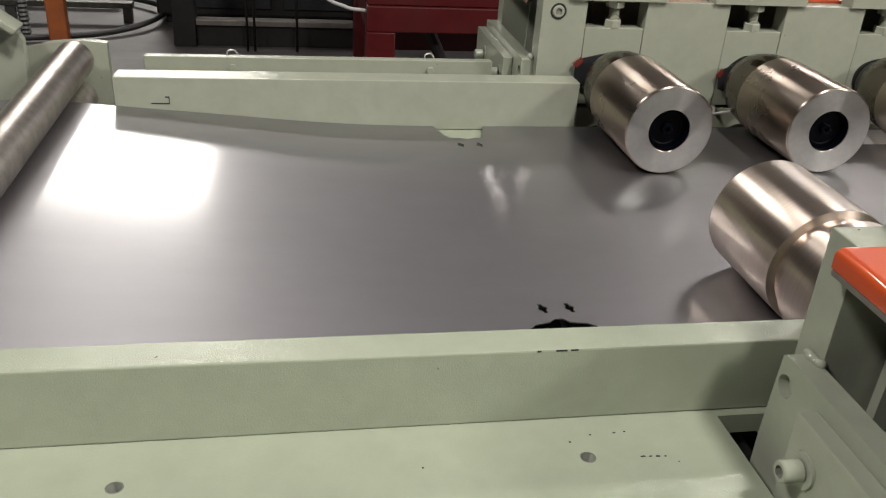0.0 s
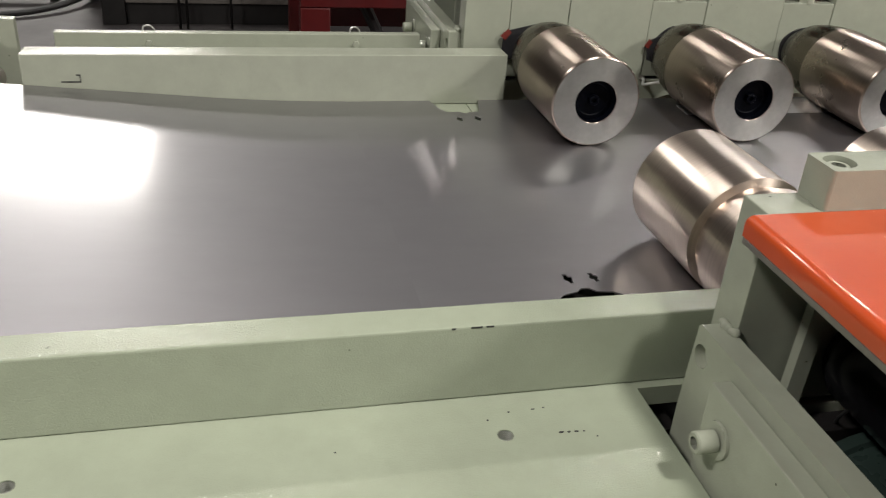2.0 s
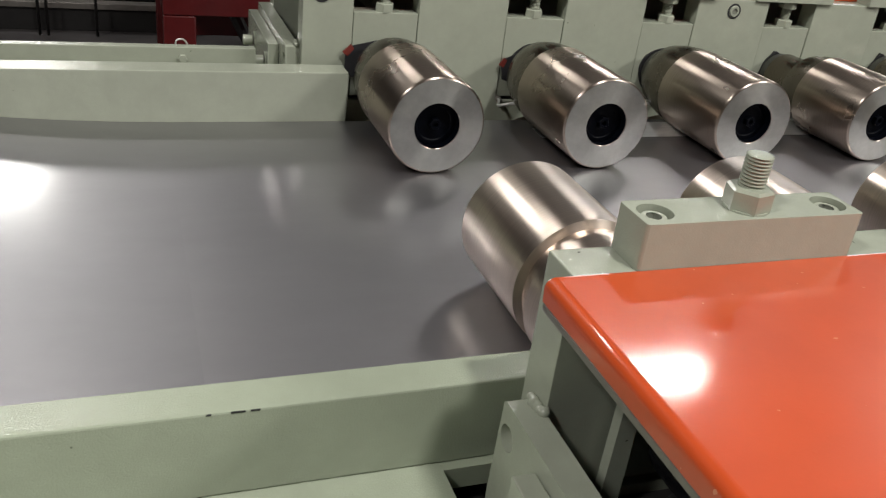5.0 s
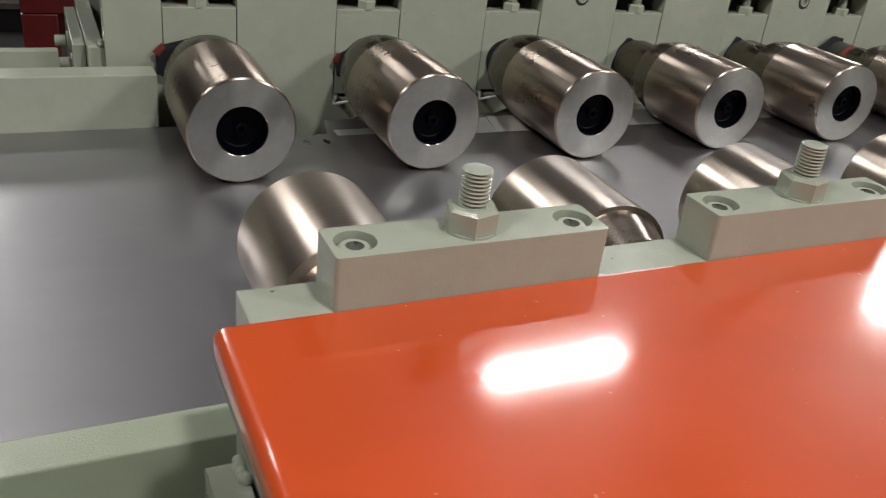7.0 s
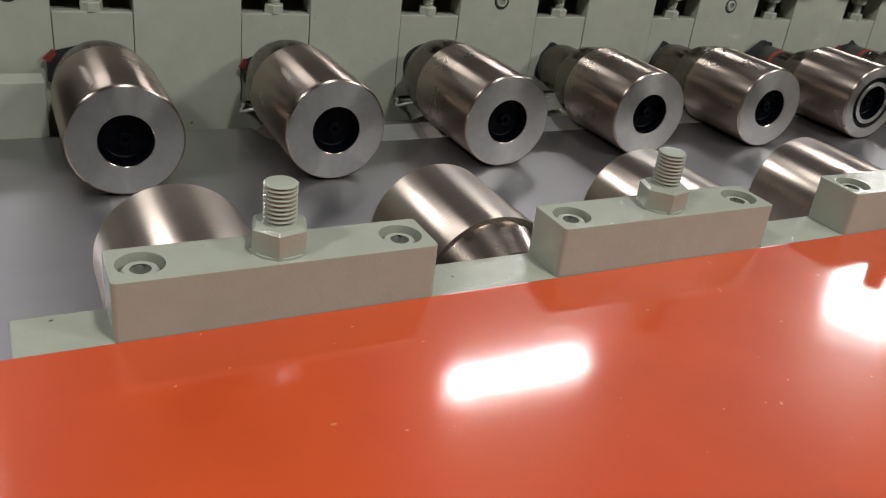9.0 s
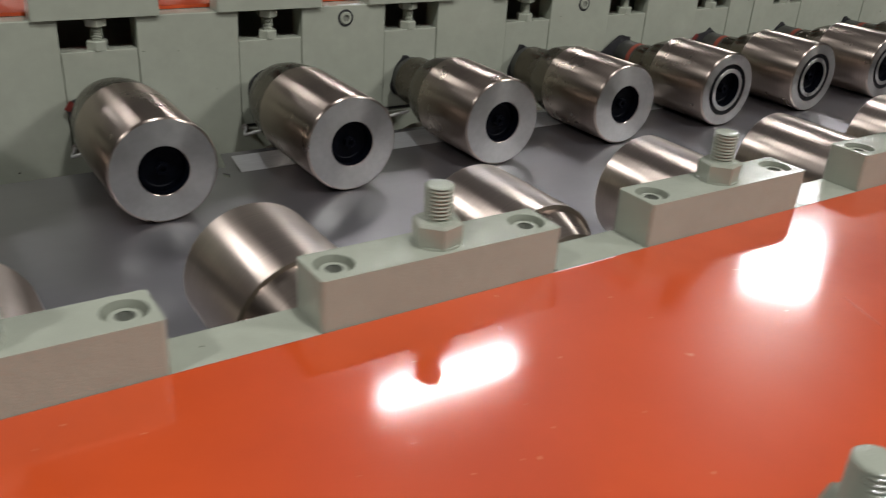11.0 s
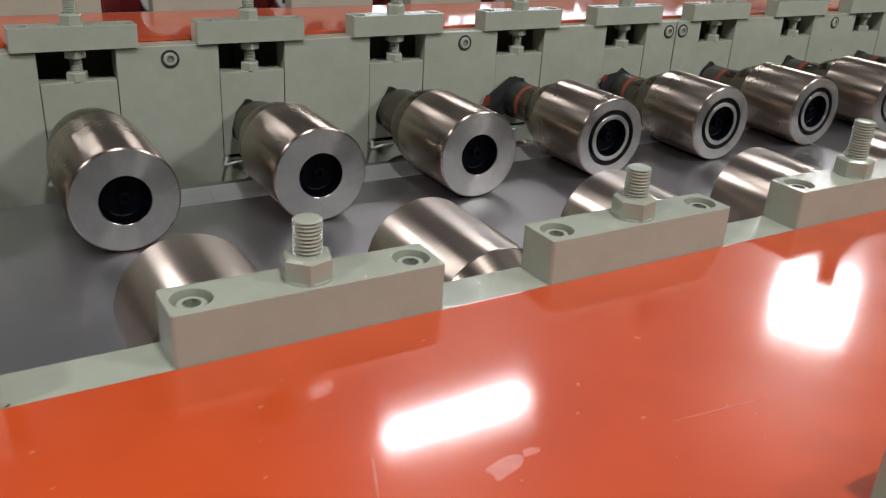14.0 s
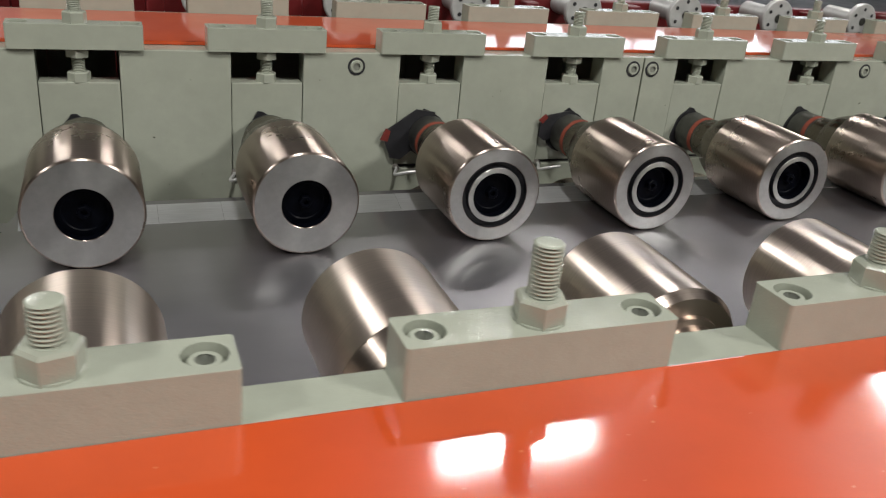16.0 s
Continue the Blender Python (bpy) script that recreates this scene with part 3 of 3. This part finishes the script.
def lower_rollers():
    first = None
    z = STRIP_Z - 0.0022 - R
    for y0, y1, label in ((0.0, 0.30, "far"), (-0.655, -0.352, "near")):
        for i in range(STATIONS):
            if first is None:
                first = thing("lower_roller", "turned steel forming roller under the strip", "roller", "lower rollers")
                part("roll_body", lathe([(0.0, 0.03), (0.0, R - 0.003), (0.003, R), (0.297, R), (0.30, R - 0.003), (0.30, 0.03)], "y", 48), STEEL, first)
                part("shaft", lathe([(-0.06, 0.0), (-0.06, 0.034), (0.36, 0.034), (0.36, 0.0)], "y", 24), STEEL_DULL, first)
                first.matrix_basis = pose(i * PITCH, y0, z)
                SPINNING_LOW.append(first)
            else:
                SPINNING_LOW.append(copy_thing(first, pose(i * PITCH, y0, z)))


SPINNING_LOW = []


# strip -----------------------------------------------------------------------------
STRIP_NEAR, STRIP_FAR = -0.573, 0.263


def keyhole(cx, cy, turn):
    pts = [(-0.003, -0.012), (0.003, -0.011), (0.0028, -0.005), (0.0065, -0.002), (0.0065, 0.003), (0.0028, 0.005), (0.003, 0.011), (-0.003, 0.012), (-0.0028, 0.005), (-0.0062, 0.002), (-0.0062, -0.003), (-0.0028, -0.005)]
    c, s = math.cos(radians(turn)), math.sin(radians(turn))
    return [(cx + c * x - s * y, cy + s * x + c * y) for x, y in pts]


FOLDING, FOLD = [], 16.0


def strip():
    near_notch = [(-0.388, STRIP_NEAR), (-0.381, -0.506), (-0.373, -0.497), (-0.352, -0.492), (-0.344, -0.484), (-0.333, -0.484), (-0.325, -0.493), (-0.303, -0.497), (-0.292, -0.506), (-0.288, STRIP_NEAR)]
    far_notch = [(-0.288, STRIP_FAR), (-0.30, 0.208), (-0.304, 0.194), (-0.322, 0.194), (-0.332, 0.186), (-0.345, 0.194), (-0.368, 0.194), (-0.378, 0.21), (-0.392, STRIP_FAR)]
    outline = [(-2.3, STRIP_NEAR), *near_notch, (4.0, STRIP_NEAR), (4.0, STRIP_FAR), *far_notch, (-2.3, STRIP_FAR)]
    holes = [keyhole(-0.353, -0.458, 12), keyhole(-0.316, -0.458, 12), keyhole(-0.353, 0.155, 8), keyhole(-0.316, 0.155, 8)]
    s = tagged(part("metal_strip", prism(outline, holes, STRIP_Z - 0.0018, STRIP_Z), STRIP), "flat grey cold-rolled steel strip with punched holes and notches, running", "metal strip")
    bm = bmesh.new()
    rows = []
    for k in range(81):
        x = -1.62 + 1.2 * k / 80
        rise = 0.0
        d = -0.40 - x
        if d > 0:
            rise = 0.083 * (d * d / 0.6 if d < 0.3 else d - 0.15)
        rows.append([bm.verts.new((x, y, STRIP_Z + 0.0004 + min(rise, 0.0478) + o)) for o in (0.0, -0.0003) for y in (STRIP_NEAR, -0.155, STRIP_FAR)])
    for a, b in zip(rows, rows[1:]):
        bm.faces.new((a[0], b[0], b[1], a[1]))
        bm.faces.new((a[1], b[1], b[2], a[2]))
    tagged(part("incoming_strip", bm, STRIP), "grey steel strip rising gently from the guide towards the entry rollers", "metal strip")
    def edge(length):
        return box(0, length, 0, 0.052, -0.0004, 0.0, 0)

    x = -0.287
    while x < 0.33:
        ob = part("turned_edge", edge(0.1055), STRIP_EDGE, s, "turned-up edge of the steel strip")
        ob.matrix_basis = pose(x, 0.158, STRIP_Z + 0.0006)
        FOLDING.append((ob, x))
        x += 0.106
    rest = part("turned_edge", edge(4.0 - x), STRIP_EDGE, s, "turned-up edge of the steel strip")
    rest.matrix_basis = pose(x, 0.158, STRIP_Z + 0.0006, FOLD, 0, 0)
    return s


# entry guides and table ---------------------------------------------------------------
def entry():
    t = thing("entry_table", "grey-green painted steel entry table with threaded holes", "machine table")
    holes = [circle(-0.385, -0.753, 0.0085, 20), circle(-0.847, -0.753, 0.0085, 20), circle(-1.3, -0.753, 0.0085, 20)]
    part("near_top", prism([(-1.9, -1.16), (-0.218, -1.16), (-0.218, -0.60), (-1.9, -0.60)], holes, 0.898, 0.918), PAINT_TABLE, t)
    for hx in (-0.385, -0.847, -1.3):
        part("threaded_hole", lathe([(0.918 - 0.0025 * k / 2, 0.0086 if k % 2 else 0.0072) for k in range(15)] + [(0.895, 0.0)], "z", 20, at=(hx, -0.753, 0)), SOCKET, t)
    part("far_top", box(-1.0, -0.168, 0.14, 0.62, 0.888, 0.906, 0.002), PAINT_TABLE, t)
    for mx, my, w, h, turn in ((-0.327, -0.757, 0.003, 0.0012, 4), (-0.319, -0.7575, 0.002, 0.0011, 12), (-0.311, -0.758, 0.0026, 0.0012, -4), (-0.303, -0.7585, 0.0012, 0.001, 0), (-0.372, -0.719, 0.0016, 0.001, 0),
                               (-0.345, -0.718, 0.002, 0.001, 10), (-0.333, -0.717, 0.0012, 0.001, 0), (-0.397, -0.7285, 0.0013, 0.0012, 0), (-0.556, -0.753, 0.0011, 0.0012, 0), (-0.292, -0.768, 0.001, 0.001, 0)):
        part("ink_mark", turned(prism(circle(0, 0, 1, 10), [], 0.9182, 0.9185), pose(mx, my, 0, 0, 0, turn) @ Matrix.Diagonal((w, h, 1, 1))), INK, t)
    part("far_tongue", box(-0.1675, -0.094, 0.14, 0.335, 0.888, 0.906, 0.001), PAINT_TABLE, t)
    part("gap_bar", box(-0.2178, -0.108, -0.70, -0.604, 0.893, 0.9179, 0), PAINT_TABLE, t)
    # three black plates added so that gap, holes and notches look into shade
    part("gap_backing", box(-0.40, -0.1915, -1.10, -0.62, 0.80, 0.82, 0.001), OIL_SHADE, t, "black plate added to keep the table gap dark")
    part("table_backing", box(-1.88, -0.17, -1.12, 0.6, 0.60, 0.62, 0.001), BLACK, t, "black plate added to hide the lit floor below")
    part("bed_backing", box(-0.16, 4.04, -0.715, 0.338, 0.60, 0.62, 0.001), OIL_SHADE, t, "black plate added to darken the openings under the rollers")
    part("apron", box(-1.9, -0.25, -1.16, -1.13, 0.45, 0.897, 0.003), PAINT_TABLE, t)
    # black instead of table paint: the gap's shade is in the colour
    part("cross_bar", box(-0.215, -0.168, -0.72, 0.5, 0.80, 0.872, 0.003), BLACK, t)
    for lx in (-1.8, -0.4):
        for ly in (-1.1, 0.55):
            part("leg", box(lx - 0.04, lx + 0.04, ly - 0.04, ly + 0.04, 0.0, 0.89, 0.004), PAINT_TABLE, t)
    g = tagged(part("guide_bar", box(-1.9, -0.105, -0.690, -0.648, 0.9183, 1.009, 0.0022), PAINT_TABLE), "long grey-green painted steel guide bar on the entry table", "guide bar", "entry guides")
    for cx, w in ((-0.406, 0.006), (-0.392, 0.004), (-0.43, 0.002)):
        part("paint_chip", box(cx - w, cx + w, -0.6904, -0.6885, 1.0068, 1.0083, 0), INK, g, "small dark paint chip")
    f = thing("guide_bar", "long grey-green painted steel guide bar with a black pen mark", "guide bar", "entry guides")
    part("bar", box(-1.012, -0.088, 0.264, 0.318, 0.9065, 1.009, 0.0022), PAINT, f)
    part("pen_mark", box(-0.945, -0.912, 0.2632, 0.2642, 0.957, 0.959, 0), INK, f)
    part("pen_mark", box(-0.912, -0.9105, 0.2632, 0.2642, 0.957, 0.972, 0), INK, f)
    part("pen_mark", box(-0.918, -0.911, 0.2632, 0.2642, 0.970, 0.972, 0), INK, f)
    r = thing("adjusting_rail", "low grey-green painted rail with bolts behind the far guide", "rail")
    part("rail", box(-0.98, -0.236, 0.44, 0.462, 0.9065, 1.003, 0.002), PAINT, r)
    for bx in (-0.80, -0.376):
        part("bolt", turned(hex_nut(0, 0.007, 0.015), pose(bx, 0.44, 0.981, 90)), PAINT, r)
        loop = smooth_path([(bx - 0.012, 0.452, 1.002), (bx - 0.010, 0.452, 1.0125), (bx + 0.001, 0.455, 1.0145), (bx + 0.008, 0.459, 1.008), (bx + 0.011, 0.461, 1.002)], 5)
        part("wire_loop", tube(loop, 0.0017, 8), SHEET, r, "thin pale wire loop")



def end_plates():
    for near in (True, False):
        e = thing("end_plate", "grey-green welded end plate with a bolted clamp plate", "machine frame", "end plates")
        m = (lambda y: y) if near else (lambda y: -0.376 - y)

        def slab(name, x0, x1, ya, yb, z0, z1, mat=PAINT):
            part(name, box(x0, x1, min(m(ya), m(yb)), max(m(ya), m(yb)), z0, z1, 0.0018), mat, e)

        rim = [(m(y), z) for y, z in ((-1.108, 0.62), (-0.738, 0.62), (-0.738, 0.93), (-0.743, 1.028), (-0.747, 1.031), (-1.108, 1.031))]
        part("plate", turned(prism(rim, [circle(m(-0.758), 1.0, 0.0125)], -0.19, -0.1635), Matrix(((0, 0, 1, 0), (1, 0, 0, 0), (0, 1, 0, 0), (0, 0, 0, 1)))), PAINT, e)
        slab("clamp_plate", -0.2122, -0.1908, -1.108, -0.815, 0.60, 1.014)
        for dy, z in ((-0.847, 0.971), (-1.005, 0.971)):
            part("washer", lathe([(-0.2125, 0.0), (-0.2125, 0.0185), (-0.2155, 0.0182), (-0.2155, 0.0)], "x", 28, at=(0, m(dy), z)), PAINT, e)
            part("socket_screw", SCREW_RAW, None, e).matrix_basis = pose(-0.2375, m(dy), z, 0, 0, 180)
        part("hole", lathe([(-0.178, 0.0126), (-0.178, 0.0)], "x", 24, at=(0, m(-0.758), 1.0)), PAINT, e)
        for k in range(9):
            at = Vector((-0.1650 - 0.004 * random.random(), m(-0.746 - 0.0028 * k), 1.0315 + 0.0015 * random.random()))
            bead = bmesh.new()
            bmesh.ops.create_icosphere(bead, subdivisions=2, radius=0.0042 + 0.0016 * random.random(), matrix=Matrix.Translation(at))
            part("weld_bead", bead, PAINT, e)
    for y0, y1 in ((-1.062, -0.768), (0.394, 0.688)):
        d = thing("drive_housing", "dark drum housing inside the open frame end", "housing", "drive housings")
        part("drum", lathe([(0.0, 0.0), (0.0, 0.098), (0.006, 0.106), (0.018, 0.106), (0.020, 0.100), (0.20, 0.100), (0.202, 0.106), (0.216, 0.106), (0.22, 0.100), (0.22, 0.0)], "y", 56, at=(0.0, y0 + 0.030, 0.826)), DRUM, d, "dark green shiny drum")
        part("shaft_housing", lathe([(0.002, 0.0), (0.002, 0.058), (0.008, 0.062), (0.278, 0.062), (0.284, 0.056), (0.292, 0.056), (0.292, 0.0)], "y", 56, at=(0.0, y0, AXLE_Z)), HOUSING, d, "glossy black cylindrical shaft housing")
        part("gusset", prism([(-0.104, 0.84), (-0.082, 0.84), (-0.082, 1.12), (-0.098, 1.12)], [], 0, 0.012), PAINT, d).matrix_basis = pose(0, y1 - 0.006, 0, 90)
        # black block added for the shade below the inner plate's lower edge
        part("shade_block", box(-0.155, 0.5, y1 - 0.03, y1 - 0.001, 0.70, 0.92, 0.002), BLACK, d)
        part("cable", tube(smooth_path([(-0.03, y1 - 0.02, 0.921), (-0.045, y1 - 0.04, 0.95), (-0.03, y1 - 0.05, 0.985), (0.0, y1 - 0.045, 1.0), (0.03, y1 - 0.03, 0.975), (0.05, y1 - 0.02, 0.93)], 6), 0.0018, 8), HOSE, d)
        part("tray", box(-0.16, 4.0, y0 + 0.001, y1 - 0.001, 0.66, 0.68, 0), BLACK, d)


def entry_rollers():
    for z, r, label in ((1.0, 0.037, "worn steel entry roller above the strip"), (0.92, 0.036, "worn steel entry roller under the strip")):
        e = thing("entry_roller", label, "roller", "entry rollers", at=(-1.11, 0, z))
        part("tube", lathe([(-0.9, 0.0), (-0.9, r - 0.003), (-0.897, r), (0.415, r), (0.42, r - 0.004), (0.42, 0.012), (0.46, 0.012)], "y", 48), WORN, e)
    w = thing("side_cheek", "grey-green painted cheek plate carrying the entry rollers", "machine frame")
    cheek = prism([(-1.55, 0.70), (-1.052, 0.70), (-1.052, 1.025), (-1.10, 1.029), (-1.16, 1.024), (-1.205, 1.012), (-1.55, 1.0)], [], 0, 0.022)
    part("plate", cheek, PAINT, w).matrix_basis = pose(0, 0.472, 0, 90)
    arm = prism([(-1.6, 0.7), (-1.215, 0.7), (-1.205, 1.035), (-1.225, 1.07), (-1.32, 1.14), (-1.6, 1.35)], [], 0, 0.02)
    part("arm", arm, PAINT, w).matrix_basis = pose(0, 0.44, 0, 90)
    part("arm_flange", turned(box(-0.30, 0.085, -0.06, 0.0, -0.008, 0.008, 0.005), pose(-1.275, 0.44, 1.108, 0, 36, 0)), PAINT, w)
    ribs = [(1.02, 0.0)] + [(1.022 + 0.0045 * n, 0.0112 if n % 2 else 0.0088) for n in range(70)]
    part("ribbed_hose", lathe(ribs, "z", 20, at=(-1.226, 0.525, 0)), HOSE, w, "black ribbed cable hose")
    part("sight_glass", lathe([(0.0, 0.0), (-0.004, 0.009), (0.004, 0.0135), (0.01, 0.0135)], "y", 24, at=(-1.262, 0.408, 1.047)), LENS, w, "green sight glass")


# background --------------------------------------------------------------------------
def background():
    b = thing("steel_bench", "black steel frame bench on the workshop floor", "bench")
    part("top_rail", box(-1.292, -0.15, 4.40, 4.50, 0.137, 0.173, 0.004), RAW, b)
    part("beam", box(-1.292, -0.15, 4.42, 4.50, 0.0, 0.135, 0.004), BLACK, b)
    part("leg", box(-1.436, -1.293, 4.386, 4.54, 0.0, 1.2, 0.006), BLACK, b)
    part("leg", box(-0.149, 0.0, 4.386, 4.54, 0.0, 1.2, 0.006), BLACK, b)
    for bx in (-0.9605, -0.9145, -0.642):
        part("rod", tube([(bx, 4.3, 0.0), (bx, 4.3, 1.1)], 0.009), BLACK, b)
    # added black box: darkens the view behind the bench, which the lamps overlight
    k = thing("dark_backing", "black box added to darken the background behind the bench", "machine base")
    part("body", box(-1.62, 0.35, 5.02, 5.9, 0.06, 1.3, 0.02), BLACK, k)
    part("plinth", box(-1.56, 0.30, 5.06, 5.86, 0.0, 0.059, 0.004), OIL_SHADE, k)
    for px in (-1.1, -0.45):
        part("front_panel", box(px - 0.28, px + 0.28, 5.006, 5.019, 0.12, 1.2, 0.004), OIL_SHADE, k)
    r = thing("red_stand", "dark red painted steel machine stand", "stand")
    part("front", box(-0.32, 1.5, 2.75, 2.85, 0.512, 0.635, 0.006), RED_DULL, r)
    part("upper_panel", box(-0.32, 1.5, 2.77, 2.85, 0.637, 1.15, 0.006), RED_DULL, r)
    part("leg", box(-0.32, -0.178, 2.75, 2.85, 0.0, 0.51, 0.006), RED_DULL, r)
    part("leg", box(1.3, 1.45, 2.75, 2.85, 0.0, 0.51, 0.006), RED_DULL, r)
    part("leg", box(-0.32, -0.178, 3.6, 3.7, 0.0, 0.51, 0.006), RED_DULL, r)
    part("side", box(-0.32, -0.25, 2.86, 3.7, 0.512, 1.15, 0.006), RED_DULL, r)
    part("back", box(-0.25, 1.5, 3.62, 3.7, 0.2, 1.15, 0.006), RED_DULL, r)
    part("strut", tube([(0.0, 2.9, 0.51), (0.25, 2.9, 0.0)], 0.03), BLACK, r)
    d = thing("drive_stand", "dark red drive stand with pale round flanges behind the covers", "gear stand")
    part("panel", box(-0.1, 4.2, 0.93, 0.97, 0.0, 1.195, 0.004), RED, d)
    for i in range(STATIONS):
        x = PITCH * i
        part("rib", box(x + 0.14, x + 0.18, 0.885, 0.929, 0.4, 1.19, 0.004), RED, d)
        fl = part("flange", lathe([(0.0, 0.0), (0.0, 0.050), (0.002, 0.053), (0.014, 0.053), (0.015, 0.028), (0.139, 0.028)], "y", 32, at=(x - 0.058, 0.79, 1.186)), SHEET, d)
        part("bore", lathe([(-0.0004, 0.0), (-0.0012, 0.012)], "y", 16, at=(x - 0.058, 0.79, 1.186)), STEEL_DULL, fl)
        for k in range(6):
            a = radians(30 + 60 * k)
            # black discs in place of the dark inside drilled holes
            part("flange_hole", lathe([(-0.0004, 0.0), (-0.0010, 0.0052)], "y", 12, at=(x - 0.058 + 0.036 * math.cos(a), 0.79, 1.186 + 0.036 * math.sin(a))), GAP_SHADE, fl)
    tagged(part("orange_post", box(-2.175, -2.06, 4.28, 4.36, 0.0, 2.4, 0.01), POST), "upright orange-brown painted steel post", "post")
    hose = smooth_path([(-2.6, 4.35, 0.03), (-1.95, 4.55, 0.03), (-1.65, 4.85, 0.05), (-1.6, 5.25, 0.06), (-1.9, 5.6, 0.05), (-2.3, 5.7, 0.04)])
    tagged(part("floor_hose", tube(hose, 0.021), HOSE), "black rubber hose lying on the workshop floor", "hose")
    q = thing("steel_trestle", "low raw steel trestle on the workshop floor", "trestle")
    part("bar", box(-2.7, -1.78, 5.0, 5.08, 0.10, 0.14, 0.004), STEEL_DULL, q)
    part("bar", box(-2.7, -1.95, 5.5, 5.58, 0.10, 0.14, 0.004), STEEL_DULL, q)
    for qx, qy in ((-2.6, 5.04), (-1.82, 5.04), (-2.6, 5.54), (-2.0, 5.54)):
        part("foot", box(qx - 0.03, qx + 0.03, qy - 0.03, qy + 0.03, 0.0, 0.099, 0.003), STEEL_DULL, q)
    cab = smooth_path([(-0.318, 2.81, 0.60), (-0.42, 2.82, 0.615), (-0.56, 2.9, 0.68), (-0.9, 3.4, 0.95), (-1.4, 4.145, 1.15)])
    tagged(part("hanging_cable", tube(cab, 0.009), CABLE), "thin grey cable slung from the bench to the red stand", "cable")


hall()
frames()
bridges()
bearing_blocks()
covers()
rollers()
lower_rollers()
oil_pipes()
RUNNING = strip()
entry()
end_plates()
entry_rollers()
background()


def motions():
    """The strip runs to +x and the upper and lower rollers turn with it."""
    rate = math.degrees(SPEED / R)
    walk(RUNNING, [(t, pose(SPEED * t, 0, 0)) for t in (0.0, 4.0, 8.0, 12.0, 16.0)])
    for ob, x in FOLDING:
        rows = []
        for t in (0.0, 2.0, 4.0, 6.0, 8.0, 10.0, 12.0, 14.0, 16.0):
            up = min(1.0, max(0.0, (x + SPEED * t - 0.24) / 0.25))
            rows.append((t, pose(x, 0.158, STRIP_Z - 0.0008 + 0.0014 * min(1.0, 5 * up), FOLD * up, 0, 0)))
        walk(ob, rows)
    for n, ob in enumerate(SPINNING):
        x, y, z = ob.location
        walk(ob, [(t, pose(x, y, z, 0, 37 * n - rate * t, 0)) for t in range(17)])
    for n, ob in enumerate(SPINNING_LOW):
        x, y, z = ob.location
        walk(ob, [(t, pose(x, y, z, 0, 23 * n + rate * t, 0)) for t in range(17)])


motions()
